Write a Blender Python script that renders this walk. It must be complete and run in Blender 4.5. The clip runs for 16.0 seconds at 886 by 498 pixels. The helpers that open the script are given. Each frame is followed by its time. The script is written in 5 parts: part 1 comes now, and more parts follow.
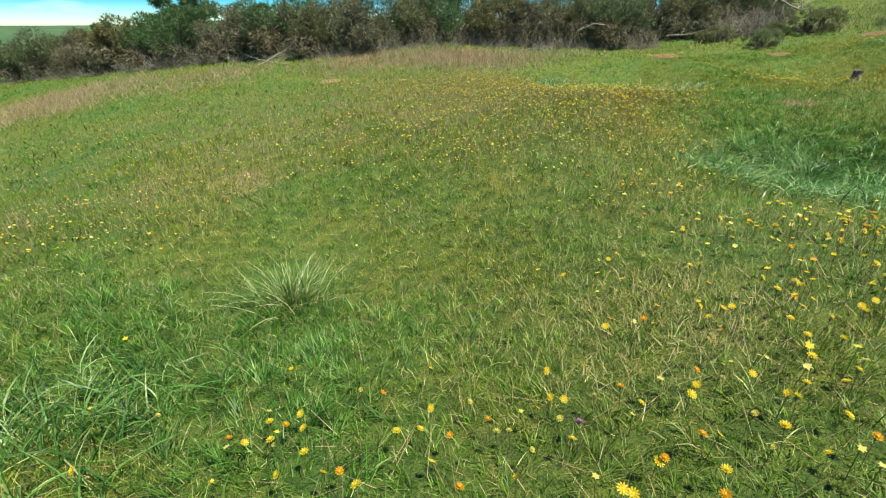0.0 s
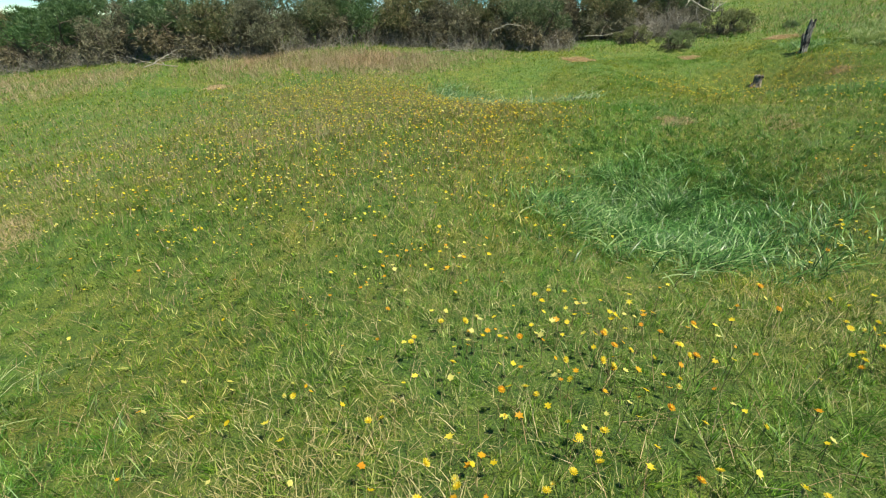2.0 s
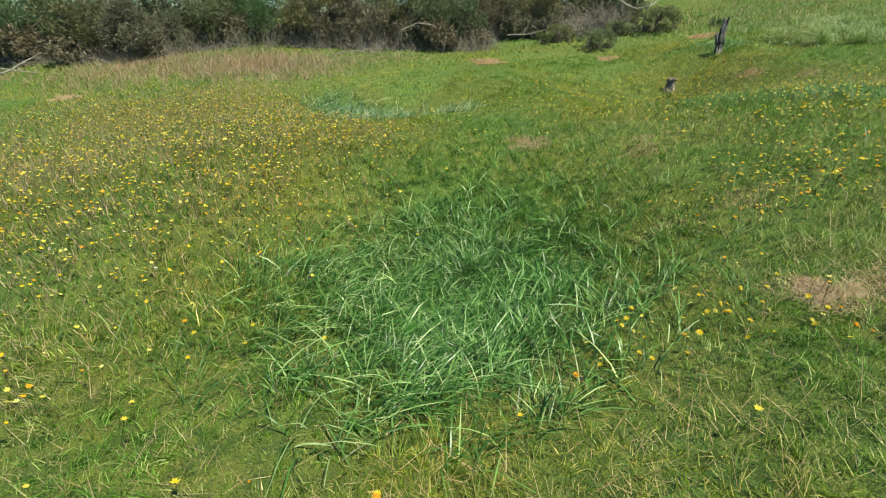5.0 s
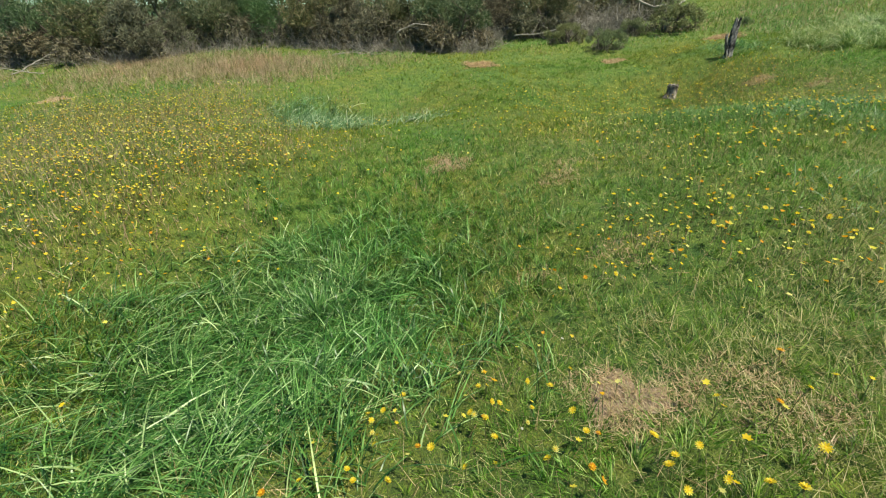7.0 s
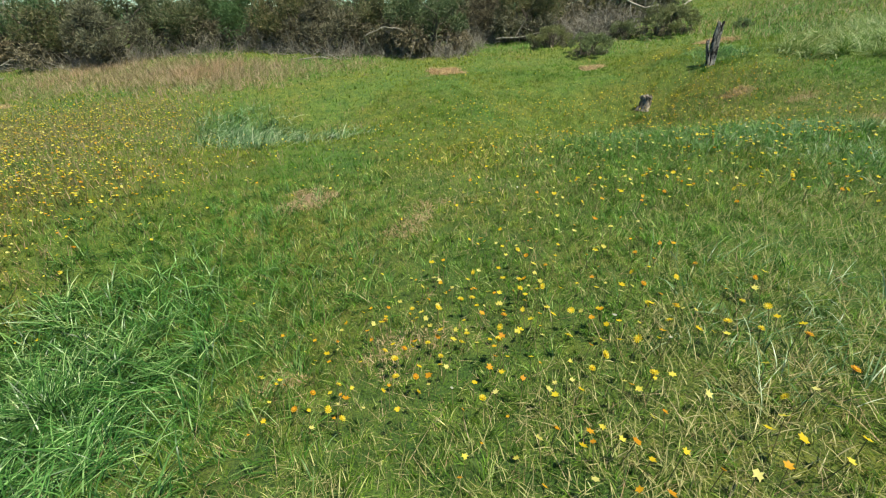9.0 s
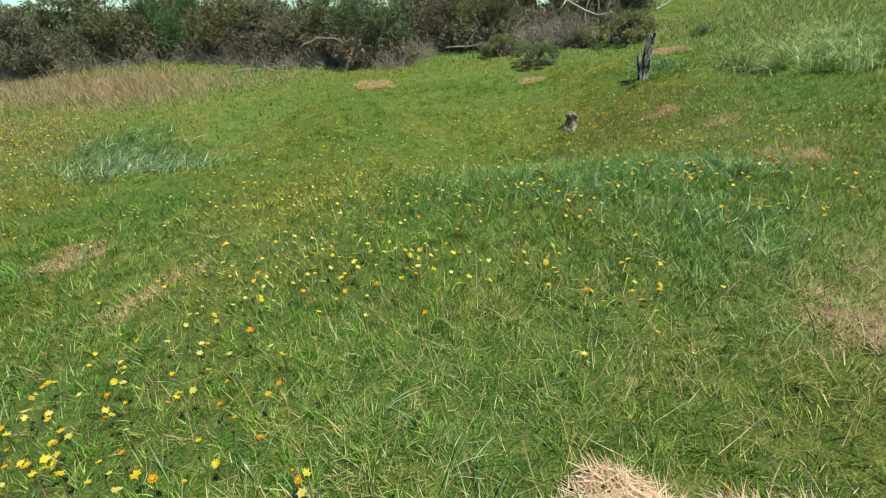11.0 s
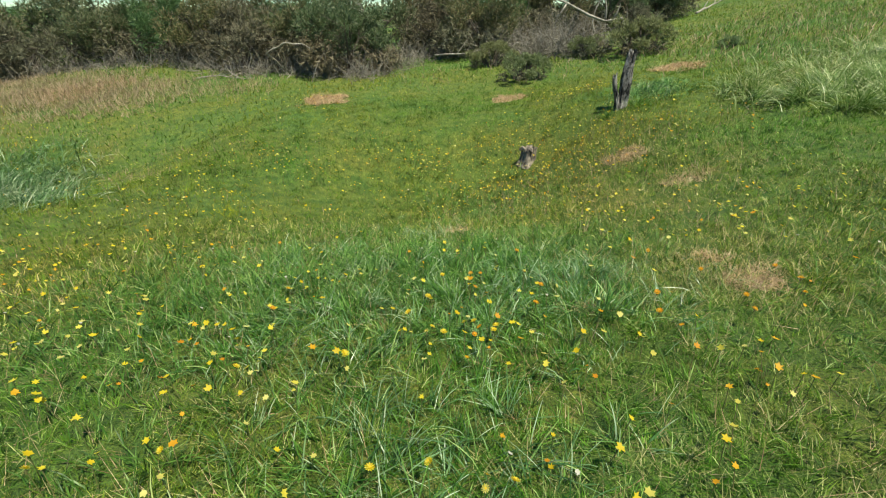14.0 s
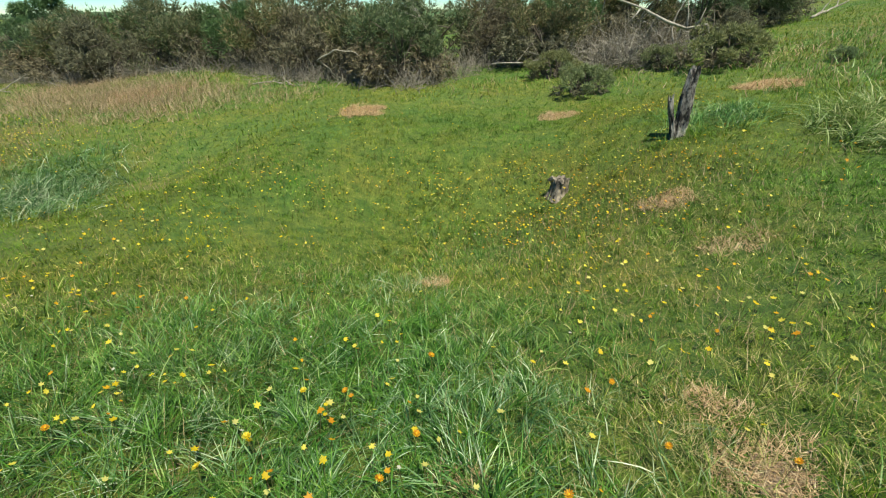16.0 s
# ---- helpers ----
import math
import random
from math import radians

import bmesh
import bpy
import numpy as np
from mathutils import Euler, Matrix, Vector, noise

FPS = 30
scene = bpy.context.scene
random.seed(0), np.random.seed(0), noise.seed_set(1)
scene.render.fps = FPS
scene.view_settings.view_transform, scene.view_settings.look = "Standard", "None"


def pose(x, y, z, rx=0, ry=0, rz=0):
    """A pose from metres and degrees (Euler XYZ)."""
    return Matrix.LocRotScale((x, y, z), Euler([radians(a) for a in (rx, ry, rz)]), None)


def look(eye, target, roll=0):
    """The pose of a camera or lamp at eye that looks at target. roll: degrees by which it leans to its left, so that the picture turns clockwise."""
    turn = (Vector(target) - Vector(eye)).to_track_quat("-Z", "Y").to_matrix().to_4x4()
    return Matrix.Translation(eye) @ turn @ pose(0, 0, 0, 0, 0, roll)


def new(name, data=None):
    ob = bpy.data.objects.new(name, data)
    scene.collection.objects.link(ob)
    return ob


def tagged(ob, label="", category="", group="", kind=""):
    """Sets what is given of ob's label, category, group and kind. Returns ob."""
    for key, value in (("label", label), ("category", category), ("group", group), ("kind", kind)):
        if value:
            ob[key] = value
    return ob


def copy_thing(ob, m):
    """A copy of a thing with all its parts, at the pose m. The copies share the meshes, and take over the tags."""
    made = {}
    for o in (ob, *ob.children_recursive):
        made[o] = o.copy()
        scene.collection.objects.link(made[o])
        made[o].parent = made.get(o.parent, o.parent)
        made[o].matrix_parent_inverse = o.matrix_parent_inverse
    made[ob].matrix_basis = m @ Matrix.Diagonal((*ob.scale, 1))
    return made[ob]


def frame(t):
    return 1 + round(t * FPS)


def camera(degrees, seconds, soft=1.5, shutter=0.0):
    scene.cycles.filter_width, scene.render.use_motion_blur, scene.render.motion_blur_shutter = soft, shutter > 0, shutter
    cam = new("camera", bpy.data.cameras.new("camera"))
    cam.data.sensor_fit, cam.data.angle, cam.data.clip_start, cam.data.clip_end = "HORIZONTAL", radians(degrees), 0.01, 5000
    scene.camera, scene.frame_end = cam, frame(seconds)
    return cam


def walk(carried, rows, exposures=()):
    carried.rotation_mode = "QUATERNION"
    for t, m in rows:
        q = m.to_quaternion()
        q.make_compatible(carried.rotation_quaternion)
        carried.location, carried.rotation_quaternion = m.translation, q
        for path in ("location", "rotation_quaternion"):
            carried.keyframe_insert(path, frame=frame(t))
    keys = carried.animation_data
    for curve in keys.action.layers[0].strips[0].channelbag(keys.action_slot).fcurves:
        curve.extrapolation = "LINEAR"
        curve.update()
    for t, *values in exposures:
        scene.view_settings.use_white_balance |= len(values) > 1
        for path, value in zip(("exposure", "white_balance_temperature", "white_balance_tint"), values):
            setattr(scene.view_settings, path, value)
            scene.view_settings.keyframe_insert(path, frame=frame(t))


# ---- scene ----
cam = camera(86.5, 16.0, soft=1.15)
METRES, EYE, TILT, LEAN, TURN = 15.0, 1.4, -25.5, 0.0, 0.0
ROWS = [
    (0.0, 0.0, 0.0, 0.0, 0.0, 0.0, -0.0),
    (0.5, 0.0285, 0.0155, 0.016, -0.94, -0.28, 0.31),
    (1.0, 0.0569, 0.0271, 0.0226, -2.08, -0.53, 0.7),
    (1.5, 0.0852, 0.0352, 0.0339, -3.41, -0.74, 1.19),
    (2.0, 0.1082, 0.0518, 0.0431, -4.79, -0.86, 1.77),
    (2.5, 0.1289, 0.0633, 0.0495, -6.18, -0.95, 2.38),
    (3.0, 0.1551, 0.0724, 0.0553, -7.62, -1.13, 3.07),
    (3.5, 0.177, 0.0805, 0.0602, -8.87, -1.3, 3.69),
    (4.0, 0.2027, 0.0964, 0.0698, -9.52, -1.41, 4.03),
    (6.5, 0.3474, 0.1367, 0.0979, -3.29, -1.65, 1.44),
    (7.0, 0.3739, 0.1433, 0.1053, -2.73, -1.74, 1.26),
    (7.5, 0.4013, 0.1607, 0.1144, -2.18, -1.74, 1.07),
    (8.0, 0.4253, 0.1743, 0.1206, -0.99, -1.72, 0.51),
    (8.5, 0.459, 0.185, 0.1291, -0.18, -1.84, 0.2),
    (9.0, 0.4904, 0.2006, 0.1391, 0.01, -1.82, 0.21),
    (9.5, 0.5204, 0.2158, 0.1529, 0.31, -1.74, 0.15),
    (10.0, 0.5549, 0.2285, 0.1612, 0.63, -1.68, 0.16),
    (12.5, 0.711, 0.3044, 0.2069, 2.52, -1.81, -0.78),
    (13.0, 0.7346, 0.3277, 0.2174, 4.06, -1.9, -1.6),
    (13.5, 0.7512, 0.3453, 0.2298, 5.51, -2.06, -2.34),
    (14.0, 0.7635, 0.3715, 0.2426, 7.08, -2.11, -3.15),
    (14.5, 0.7727, 0.3914, 0.2529, 9.49, -2.19, -4.22),
    (15.0, 0.7864, 0.4117, 0.2629, 11.8, -2.36, -5.1),
    (15.5, 0.801, 0.4247, 0.2711, 14.27, -2.53, -6.16),
    (16.0, 0.8163, 0.4426, 0.2802, 16.74, -2.69, -7.26),
]
walk(cam, [(t, pose(0, 0, EYE, TILT, LEAN, TURN) @ pose(METRES * x, METRES * y, METRES * z, 90 + pitch, roll, yaw)) for t, x, y, z, yaw, pitch, roll in ROWS],
     exposures=[(0.0, 0.79, 7180, 0.0), (16.0, 0.63, 7180, 0.0)])

# ---- world, sun, exposure ----
SUN_ELEV, SUN_AZ = radians(64), radians(132)      # azimuth clockwise from +y
SKY = bpy.data.worlds.new("sky")
scene.world = SKY
SKY.use_nodes = True
wt = SKY.node_tree
wt.nodes.clear()
w_out = wt.nodes.new("ShaderNodeOutputWorld")
w_bg = wt.nodes.new("ShaderNodeBackground")
w_sky = wt.nodes.new("ShaderNodeTexSky")
w_sky.sky_type, w_sky.sun_disc = "NISHITA", False
w_sky.sun_elevation, w_sky.sun_rotation = SUN_ELEV, SUN_AZ
w_sky.altitude, w_sky.air_density, w_sky.dust_density, w_sky.ozone_density = 2500, 0.8, 0.0, 2.0
w_bg.inputs["Strength"].default_value = 0.12
# thin fair-weather cloud over the blue
w_co = wt.nodes.new("ShaderNodeTexCoord")
w_map = wt.nodes.new("ShaderNodeMapping")
w_map.inputs["Scale"].default_value = (3.0, 3.0, 9.0)
w_noise = wt.nodes.new("ShaderNodeTexNoise")
w_noise.inputs["Scale"].default_value, w_noise.inputs["Detail"].default_value = 1.6, 6.0
w_ramp = wt.nodes.new("ShaderNodeValToRGB")
w_ramp.color_ramp.elements[0].position, w_ramp.color_ramp.elements[1].position = 0.60, 0.85
w_mix = wt.nodes.new("ShaderNodeMix")
w_mix.data_type = "RGBA"
w_mix.inputs["B"].default_value = (5.8, 7.2, 8.4, 1)
wt.links.new(w_co.outputs["Generated"], w_map.inputs["Vector"])
wt.links.new(w_map.outputs["Vector"], w_noise.inputs["Vector"])
wt.links.new(w_noise.outputs["Fac"], w_ramp.inputs["Fac"])
wt.links.new(w_ramp.outputs["Color"], w_mix.inputs["Factor"])
w_hsv = wt.nodes.new("ShaderNodeHueSaturation")
w_hsv.inputs["Saturation"].default_value = 2.3
w_hsv.inputs["Value"].default_value = 0.70
wt.links.new(w_sky.outputs["Color"], w_hsv.inputs["Color"])
wt.links.new(w_hsv.outputs["Color"], w_mix.inputs["A"])
wt.links.new(w_mix.outputs["Result"], w_bg.inputs["Color"])
wt.links.new(w_bg.outputs["Background"], w_out.inputs["Surface"])

sun_data = bpy.data.lights.new("sun", "SUN")
sun_data.energy, sun_data.angle, sun_data.color = 4.9, radians(0.53), (1.0, 0.95, 0.85)
sun = new("sun", sun_data)
TO_SUN = Vector((math.sin(SUN_AZ) * math.cos(SUN_ELEV), math.cos(SUN_AZ) * math.cos(SUN_ELEV), math.sin(SUN_ELEV)))
sun.matrix_world = look(TO_SUN * 60, (0, 0, 0))


# ---- materials ----
def node(mat, kind, **sets):
    n = mat.node_tree.nodes.new(kind)
    for key, value in sets.items():
        n.inputs[key.replace("_", " ")].default_value = value
    return n


def plain(name, rough=0.7):
    mat = bpy.data.materials.new(name)
    mat.use_nodes = True
    bsdf = mat.node_tree.nodes["Principled BSDF"]
    bsdf.inputs["Roughness"].default_value = rough
    return mat, mat.node_tree, bsdf


def ramp(mat, stops):
    r = mat.node_tree.nodes.new("ShaderNodeValToRGB")
    els = r.color_ramp.elements
    while len(els) < len(stops):
        els.new(0.5)
    for e, (p, col) in zip(els, stops):
        e.position, e.color = p, (*col, 1)
    return r


def leafy(name, stops, tints, rough=0.5, through_light=0.3, scale=0.45, gloss=0.5, by_object=False, clump=0.0):
    """Blades and leaves: each blade its own shade out of stops; broad drifts of tints over the field."""
    mat, tree, bsdf = plain(name, rough)
    link = tree.links.new
    geo = tree.nodes.new("ShaderNodeNewGeometry")
    r = ramp(mat, stops)
    link(geo.outputs["Random Per Island"], r.inputs["Fac"])
    co = tree.nodes.new("ShaderNodeTexCoord")
    n1 = node(mat, "ShaderNodeTexNoise", Scale=scale, Detail=4.0, Roughness=0.6)
    link(co.outputs["Object"], n1.inputs["Vector"])
    r2 = ramp(mat, [(0.35, tints[0]), (0.5, (1, 1, 1)), (0.66, tints[1])])
    if by_object:
        info = tree.nodes.new("ShaderNodeObjectInfo")
        r2 = ramp(mat, [(0.0, tints[0]), (0.5, (1, 1, 1)), (1.0, tints[1])])
        link(info.outputs["Random"], r2.inputs["Fac"])
    else:
        link(n1.outputs["Fac"], r2.inputs["Fac"])
    mul = tree.nodes.new("ShaderNodeMix")
    mul.data_type, mul.blend_type = "RGBA", "MULTIPLY"
    mul.inputs["Factor"].default_value = 1.0
    link(r.outputs["Color"], mul.inputs["A"])
    link(r2.outputs["Color"], mul.inputs["B"])
    if clump:
        n3 = node(mat, "ShaderNodeTexNoise", Scale=clump, Detail=3.0, Roughness=0.6)
        link(co.outputs["Object"], n3.inputs["Vector"])
        r3 = ramp(mat, [(0.36, (0.60, 0.66, 0.62)), (0.5, (1, 1, 1)), (0.64, (1.42, 1.32, 1.38))])
        link(n3.outputs["Fac"], r3.inputs["Fac"])
        tone = tree.nodes.new("ShaderNodeMix")
        tone.data_type, tone.blend_type = "RGBA", "MULTIPLY"
        tone.inputs["Factor"].default_value = 1.0
        link(mul.outputs["Result"], tone.inputs["A"])
        link(r3.outputs["Color"], tone.inputs["B"])
        mul = tone
    link(mul.outputs["Result"], bsdf.inputs["Base Color"])
    bsdf.inputs["Specular IOR Level"].default_value = gloss
    if through_light:
        tr = tree.nodes.new("ShaderNodeBsdfTranslucent")
        link(mul.outputs["Result"], tr.inputs["Color"])
        mx = tree.nodes.new("ShaderNodeMixShader")
        mx.inputs["Fac"].default_value = through_light
        link(bsdf.outputs["BSDF"], mx.inputs[1])
        link(tr.outputs["BSDF"], mx.inputs[2])
        link(mx.outputs["Shader"], tree.nodes["Material Output"].inputs["Surface"])
    return mat


def rough_stuff(name, dark, light, scale, rough=0.85, bump=0.4, stretch=(1, 1, 1), extra=None, lo=0.36, hi=0.64):
    """Bark, soil and dead wood: two scales of noise and a bump."""
    mat, tree, bsdf = plain(name, rough)
    link = tree.links.new
    co = tree.nodes.new("ShaderNodeTexCoord")
    mp = tree.nodes.new("ShaderNodeMapping")
    mp.inputs["Scale"].default_value = stretch
    link(co.outputs["Object"], mp.inputs["Vector"])
    n1 = node(mat, "ShaderNodeTexNoise", Scale=scale, Detail=8.0, Roughness=0.7)
    n2 = node(mat, "ShaderNodeTexNoise", Scale=scale * 0.13, Detail=3.0)
    link(mp.outputs["Vector"], n1.inputs["Vector"])
    link(mp.outputs["Vector"], n2.inputs["Vector"])
    r = ramp(mat, [(lo, dark), (hi, light)])
    link(n1.outputs["Fac"], r.inputs["Fac"])
    r2 = ramp(mat, [(0.35, extra or (0.7, 0.7, 0.7)), (0.62, (1, 1, 1))])
    link(n2.outputs["Fac"], r2.inputs["Fac"])
    mul = tree.nodes.new("ShaderNodeMix")
    mul.data_type, mul.blend_type = "RGBA", "MULTIPLY"
    mul.inputs["Factor"].default_value = 1.0
    link(r.outputs["Color"], mul.inputs["A"])
    link(r2.outputs["Color"], mul.inputs["B"])
    link(mul.outputs["Result"], bsdf.inputs["Base Color"])
    b = node(mat, "ShaderNodeBump", Strength=bump, Distance=0.02)
    link(n1.outputs["Fac"], b.inputs["Height"])
    link(b.outputs["Normal"], bsdf.inputs["Normal"])
    return mat


M_GRASS = leafy("meadow_grass", [(0.0, (0.042, 0.10, 0.008)), (0.35, (0.09, 0.19, 0.015)), (0.68, (0.15, 0.27, 0.028)), (0.82, (0.255, 0.35, 0.06)), (1.0, (0.62, 0.60, 0.28))],
                ((0.70, 1.0, 0.8), (1.25, 1.05, 0.75)), rough=0.5, gloss=0.4, through_light=0.38, clump=9.0)
M_FAR_GRASS = leafy("far_grass", [(0.0, (0.08, 0.15, 0.012)), (0.5, (0.12, 0.21, 0.02)), (0.9, (0.18, 0.27, 0.035)), (1.0, (0.40, 0.36, 0.14))],
                    ((0.55, 0.95, 0.8), (1.42, 1.04, 0.75)), rough=0.55, scale=0.4, gloss=0.3, through_light=0.38, clump=4.5)
M_UNDER = leafy("under_grass", [(0.0, (0.06, 0.12, 0.012)), (0.45, (0.12, 0.21, 0.024)), (0.75, (0.19, 0.25, 0.045)), (1.0, (0.46, 0.40, 0.19))],
                ((0.70, 1.0, 0.8), (1.25, 1.05, 0.75)), rough=0.55, gloss=0.3, through_light=0.38, clump=7.0)
# darkest and palest stops put shaded gaps and pale glints into the blade colour
M_LUSH = leafy("lush_grass", [(0.0, (0.014, 0.062, 0.010)), (0.4, (0.052, 0.155, 0.028)), (0.78, (0.165, 0.325, 0.09)), (1.0, (0.42, 0.54, 0.25))],
               ((0.85, 1.0, 0.9), (1.1, 1.02, 0.9)), rough=0.38, through_light=0.3, gloss=0.5, clump=5.0)
M_SEDGE = leafy("sedge_grass", [(0.0, (0.03, 0.09, 0.022)), (0.45, (0.10, 0.21, 0.07)), (0.8, (0.24, 0.35, 0.17)), (1.0, (0.60, 0.66, 0.46))],
                ((0.85, 1.0, 0.95), (1.1, 1.02, 1.0)), rough=0.38, through_light=0.3, gloss=0.5, clump=3.5)
M_FRESH = leafy("fresh_grass", [(0.0, (0.025, 0.085, 0.008)), (0.5, (0.072, 0.185, 0.024)), (0.86, (0.16, 0.30, 0.062)), (1.0, (0.38, 0.48, 0.18))],
                ((0.85, 1.0, 0.9), (1.1, 1.02, 0.9)), rough=0.45, through_light=0.35, gloss=0.4, clump=6.0)
M_COARSE = leafy("coarse_grass", [(0.0, (0.06, 0.13, 0.015)), (0.5, (0.16, 0.26, 0.06)), (0.8, (0.36, 0.44, 0.18)), (1.0, (0.64, 0.64, 0.40))],
                 ((0.9, 1.0, 0.9), (1.1, 1.0, 0.9)), rough=0.42, gloss=0.5)
M_PALE_GRASS = leafy("pale_grass", [(0.0, (0.20, 0.23, 0.06)), (0.5, (0.36, 0.34, 0.14)), (1.0, (0.60, 0.52, 0.28))], ((0.9, 1.0, 0.85), (1.1, 1.0, 0.95)), rough=0.55, through_light=0.3)
M_STRAW = leafy("straw", [(0.0, (0.26, 0.165, 0.085)), (0.5, (0.42, 0.29, 0.16)), (1.0, (0.58, 0.46, 0.29))], ((0.85, 0.85, 0.85), (1.1, 1.05, 1.0)), rough=0.6, through_light=0.1)
M_SEED = leafy("seed_grass", [(0.0, (0.17, 0.16, 0.06)), (0.4, (0.31, 0.235, 0.135)), (1.0, (0.52, 0.385, 0.275))], ((0.9, 0.95, 0.85), (1.1, 0.98, 0.95)), rough=0.6, through_light=0.2)
M_YELLOW = leafy("yellow_petal", [(0.0, (0.70, 0.50, 0.015)), (0.6, (0.82, 0.66, 0.04)), (1.0, (0.85, 0.76, 0.14))], ((0.95, 0.95, 0.95), (1, 1, 1)), rough=0.6, through_light=0.5)
M_PALE = leafy("pale_petal", [(0.0, (0.62, 0.54, 0.08)), (1.0, (0.80, 0.75, 0.26))], ((0.95, 0.95, 0.95), (1, 1, 1)), rough=0.6, through_light=0.5)
M_ORANGE = leafy("orange_petal", [(0.0, (0.68, 0.28, 0.015)), (1.0, (0.82, 0.46, 0.02))], ((0.95, 0.95, 0.95), (1, 1, 1)), rough=0.6, through_light=0.5)
M_HEART = leafy("flower_heart", [(0.0, (0.62, 0.32, 0.01)), (1.0, (0.74, 0.46, 0.02))], ((1, 1, 1), (1, 1, 1)), rough=0.8, through_light=0)
M_STEM = leafy("flower_stem", [(0.0, (0.09, 0.13, 0.035)), (1.0, (0.19, 0.17, 0.07))], ((0.9, 0.9, 0.9), (1.1, 1.0, 0.9)), rough=0.55, through_light=0.1)
M_FLUFF = leafy("seed_fluff", [(0.0, (0.42, 0.42, 0.34)), (1.0, (0.60, 0.58, 0.50))], ((1, 1, 1), (1, 1, 1)), rough=0.9, through_light=0.4)
M_GORSE = leafy("bush_leaf", [(0.0, (0.04, 0.065, 0.022)), (0.45, (0.098, 0.126, 0.050)), (0.8, (0.19, 0.20, 0.10)), (1.0, (0.34, 0.30, 0.20))],
                ((1.2, 0.97, 0.82), (0.78, 1.08, 1.0)), rough=0.55, through_light=0.2, by_object=True)
M_BROWN = leafy("bush_dead_leaf", [(0.0, (0.055, 0.052, 0.03)), (0.5, (0.135, 0.122, 0.074)), (1.0, (0.29, 0.265, 0.185))], ((1.05, 0.96, 0.9), (0.9, 1.0, 0.95)), rough=0.75, through_light=0.1, by_object=True)
M_SAGE = leafy("sage_leaf", [(0.0, (0.085, 0.125, 0.05)), (0.5, (0.18, 0.23, 0.10)), (1.0, (0.34, 0.37, 0.20))], ((1.1, 0.97, 0.9), (0.85, 1.05, 1.0)), rough=0.55, through_light=0.25, by_object=True)
M_HEAP = leafy("cut_straw", [(0.0, (0.40, 0.26, 0.17)), (0.5, (0.66, 0.47, 0.33)), (1.0, (0.82, 0.65, 0.49))], ((0.9, 0.9, 0.9), (1.05, 1.0, 1.0)), rough=0.6, through_light=0.1)
M_GREEN = leafy("green_shrub_leaf", [(0.0, (0.035, 0.085, 0.025)), (0.5, (0.075, 0.15, 0.05)), (1.0, (0.15, 0.23, 0.09))], ((0.9, 1.0, 0.9), (1.0, 1.0, 1.05)), rough=0.45, through_light=0.2, by_object=True)
M_TWIG = rough_stuff("dead_twig", (0.11, 0.10, 0.08), (0.38, 0.35, 0.30), 14.0, bump=0.3)
M_BARK = rough_stuff("bark", (0.05, 0.04, 0.03), (0.16, 0.13, 0.10), 18.0, stretch=(1, 1, 0.25))
M_DEADWOOD = rough_stuff("bleached_wood", (0.20, 0.18, 0.15), (0.50, 0.46, 0.40), 16.0, stretch=(1, 1, 0.3))
M_POST = rough_stuff("weathered_post", (0.012, 0.011, 0.010), (0.55, 0.52, 0.49), 13.0, bump=1.0, stretch=(1, 1, 0.4), extra=(0.35, 0.35, 0.35), lo=0.44, hi=0.64)
M_STUMP = rough_stuff("rotten_wood", (0.03, 0.026, 0.022), (0.42, 0.36, 0.30), 11.0, bump=1.0, extra=(0.4, 0.38, 0.36), lo=0.36, hi=0.60)


def turf_material():
    mat, tree, bsdf = plain("turf", 0.85)
    link = tree.links.new
    co = tree.nodes.new("ShaderNodeTexCoord")
    layers = []
    for scale, detail, lo, hi, a, b in ((95.0, 6.0, 0.36, 0.64, (0.035, 0.07, 0.01), (0.17, 0.22, 0.04)), (7.0, 5.0, 0.38, 0.62, (0.5, 0.68, 0.5), (1.25, 1.15, 1.1)), (0.55, 5.0, 0.36, 0.64, (0.72, 1.0, 0.85), (1.3, 1.04, 0.85))):
        nz = node(mat, "ShaderNodeTexNoise", Scale=scale, Detail=detail, Roughness=0.65)
        link(co.outputs["Object"], nz.inputs["Vector"])
        rp = ramp(mat, [(lo, a), (hi, b)])
        link(nz.outputs["Fac"], rp.inputs["Fac"])
        layers.append((nz, rp))
    last = layers[0][1].outputs["Color"]
    for nz, rp in layers[1:]:
        mul = tree.nodes.new("ShaderNodeMix")
        mul.data_type, mul.blend_type = "RGBA", "MULTIPLY"
        mul.inputs["Factor"].default_value = 1.0
        link(last, mul.inputs["A"])
        link(rp.outputs["Color"], mul.inputs["B"])
        last = mul.outputs["Result"]
    link(last, bsdf.inputs["Base Color"])
    b = node(mat, "ShaderNodeBump", Strength=0.9, Distance=0.03)
    link(layers[0][0].outputs["Fac"], b.inputs["Height"])
    link(b.outputs["Normal"], bsdf.inputs["Normal"])
    return mat


M_SOIL = turf_material()
M_BARE = rough_stuff("bare_thatch", (0.20, 0.135, 0.085), (0.50, 0.37, 0.26), 110.0, bump=0.9)
M_HILL = rough_stuff("far_pasture", (0.05, 0.10, 0.05), (0.10, 0.17, 0.07), 0.03, bump=0.0, extra=(0.6, 0.75, 0.7))
M_SEA = rough_stuff("far_water", (0.05, 0.12, 0.19), (0.07, 0.15, 0.23), 0.004, rough=0.25, bump=0.0)


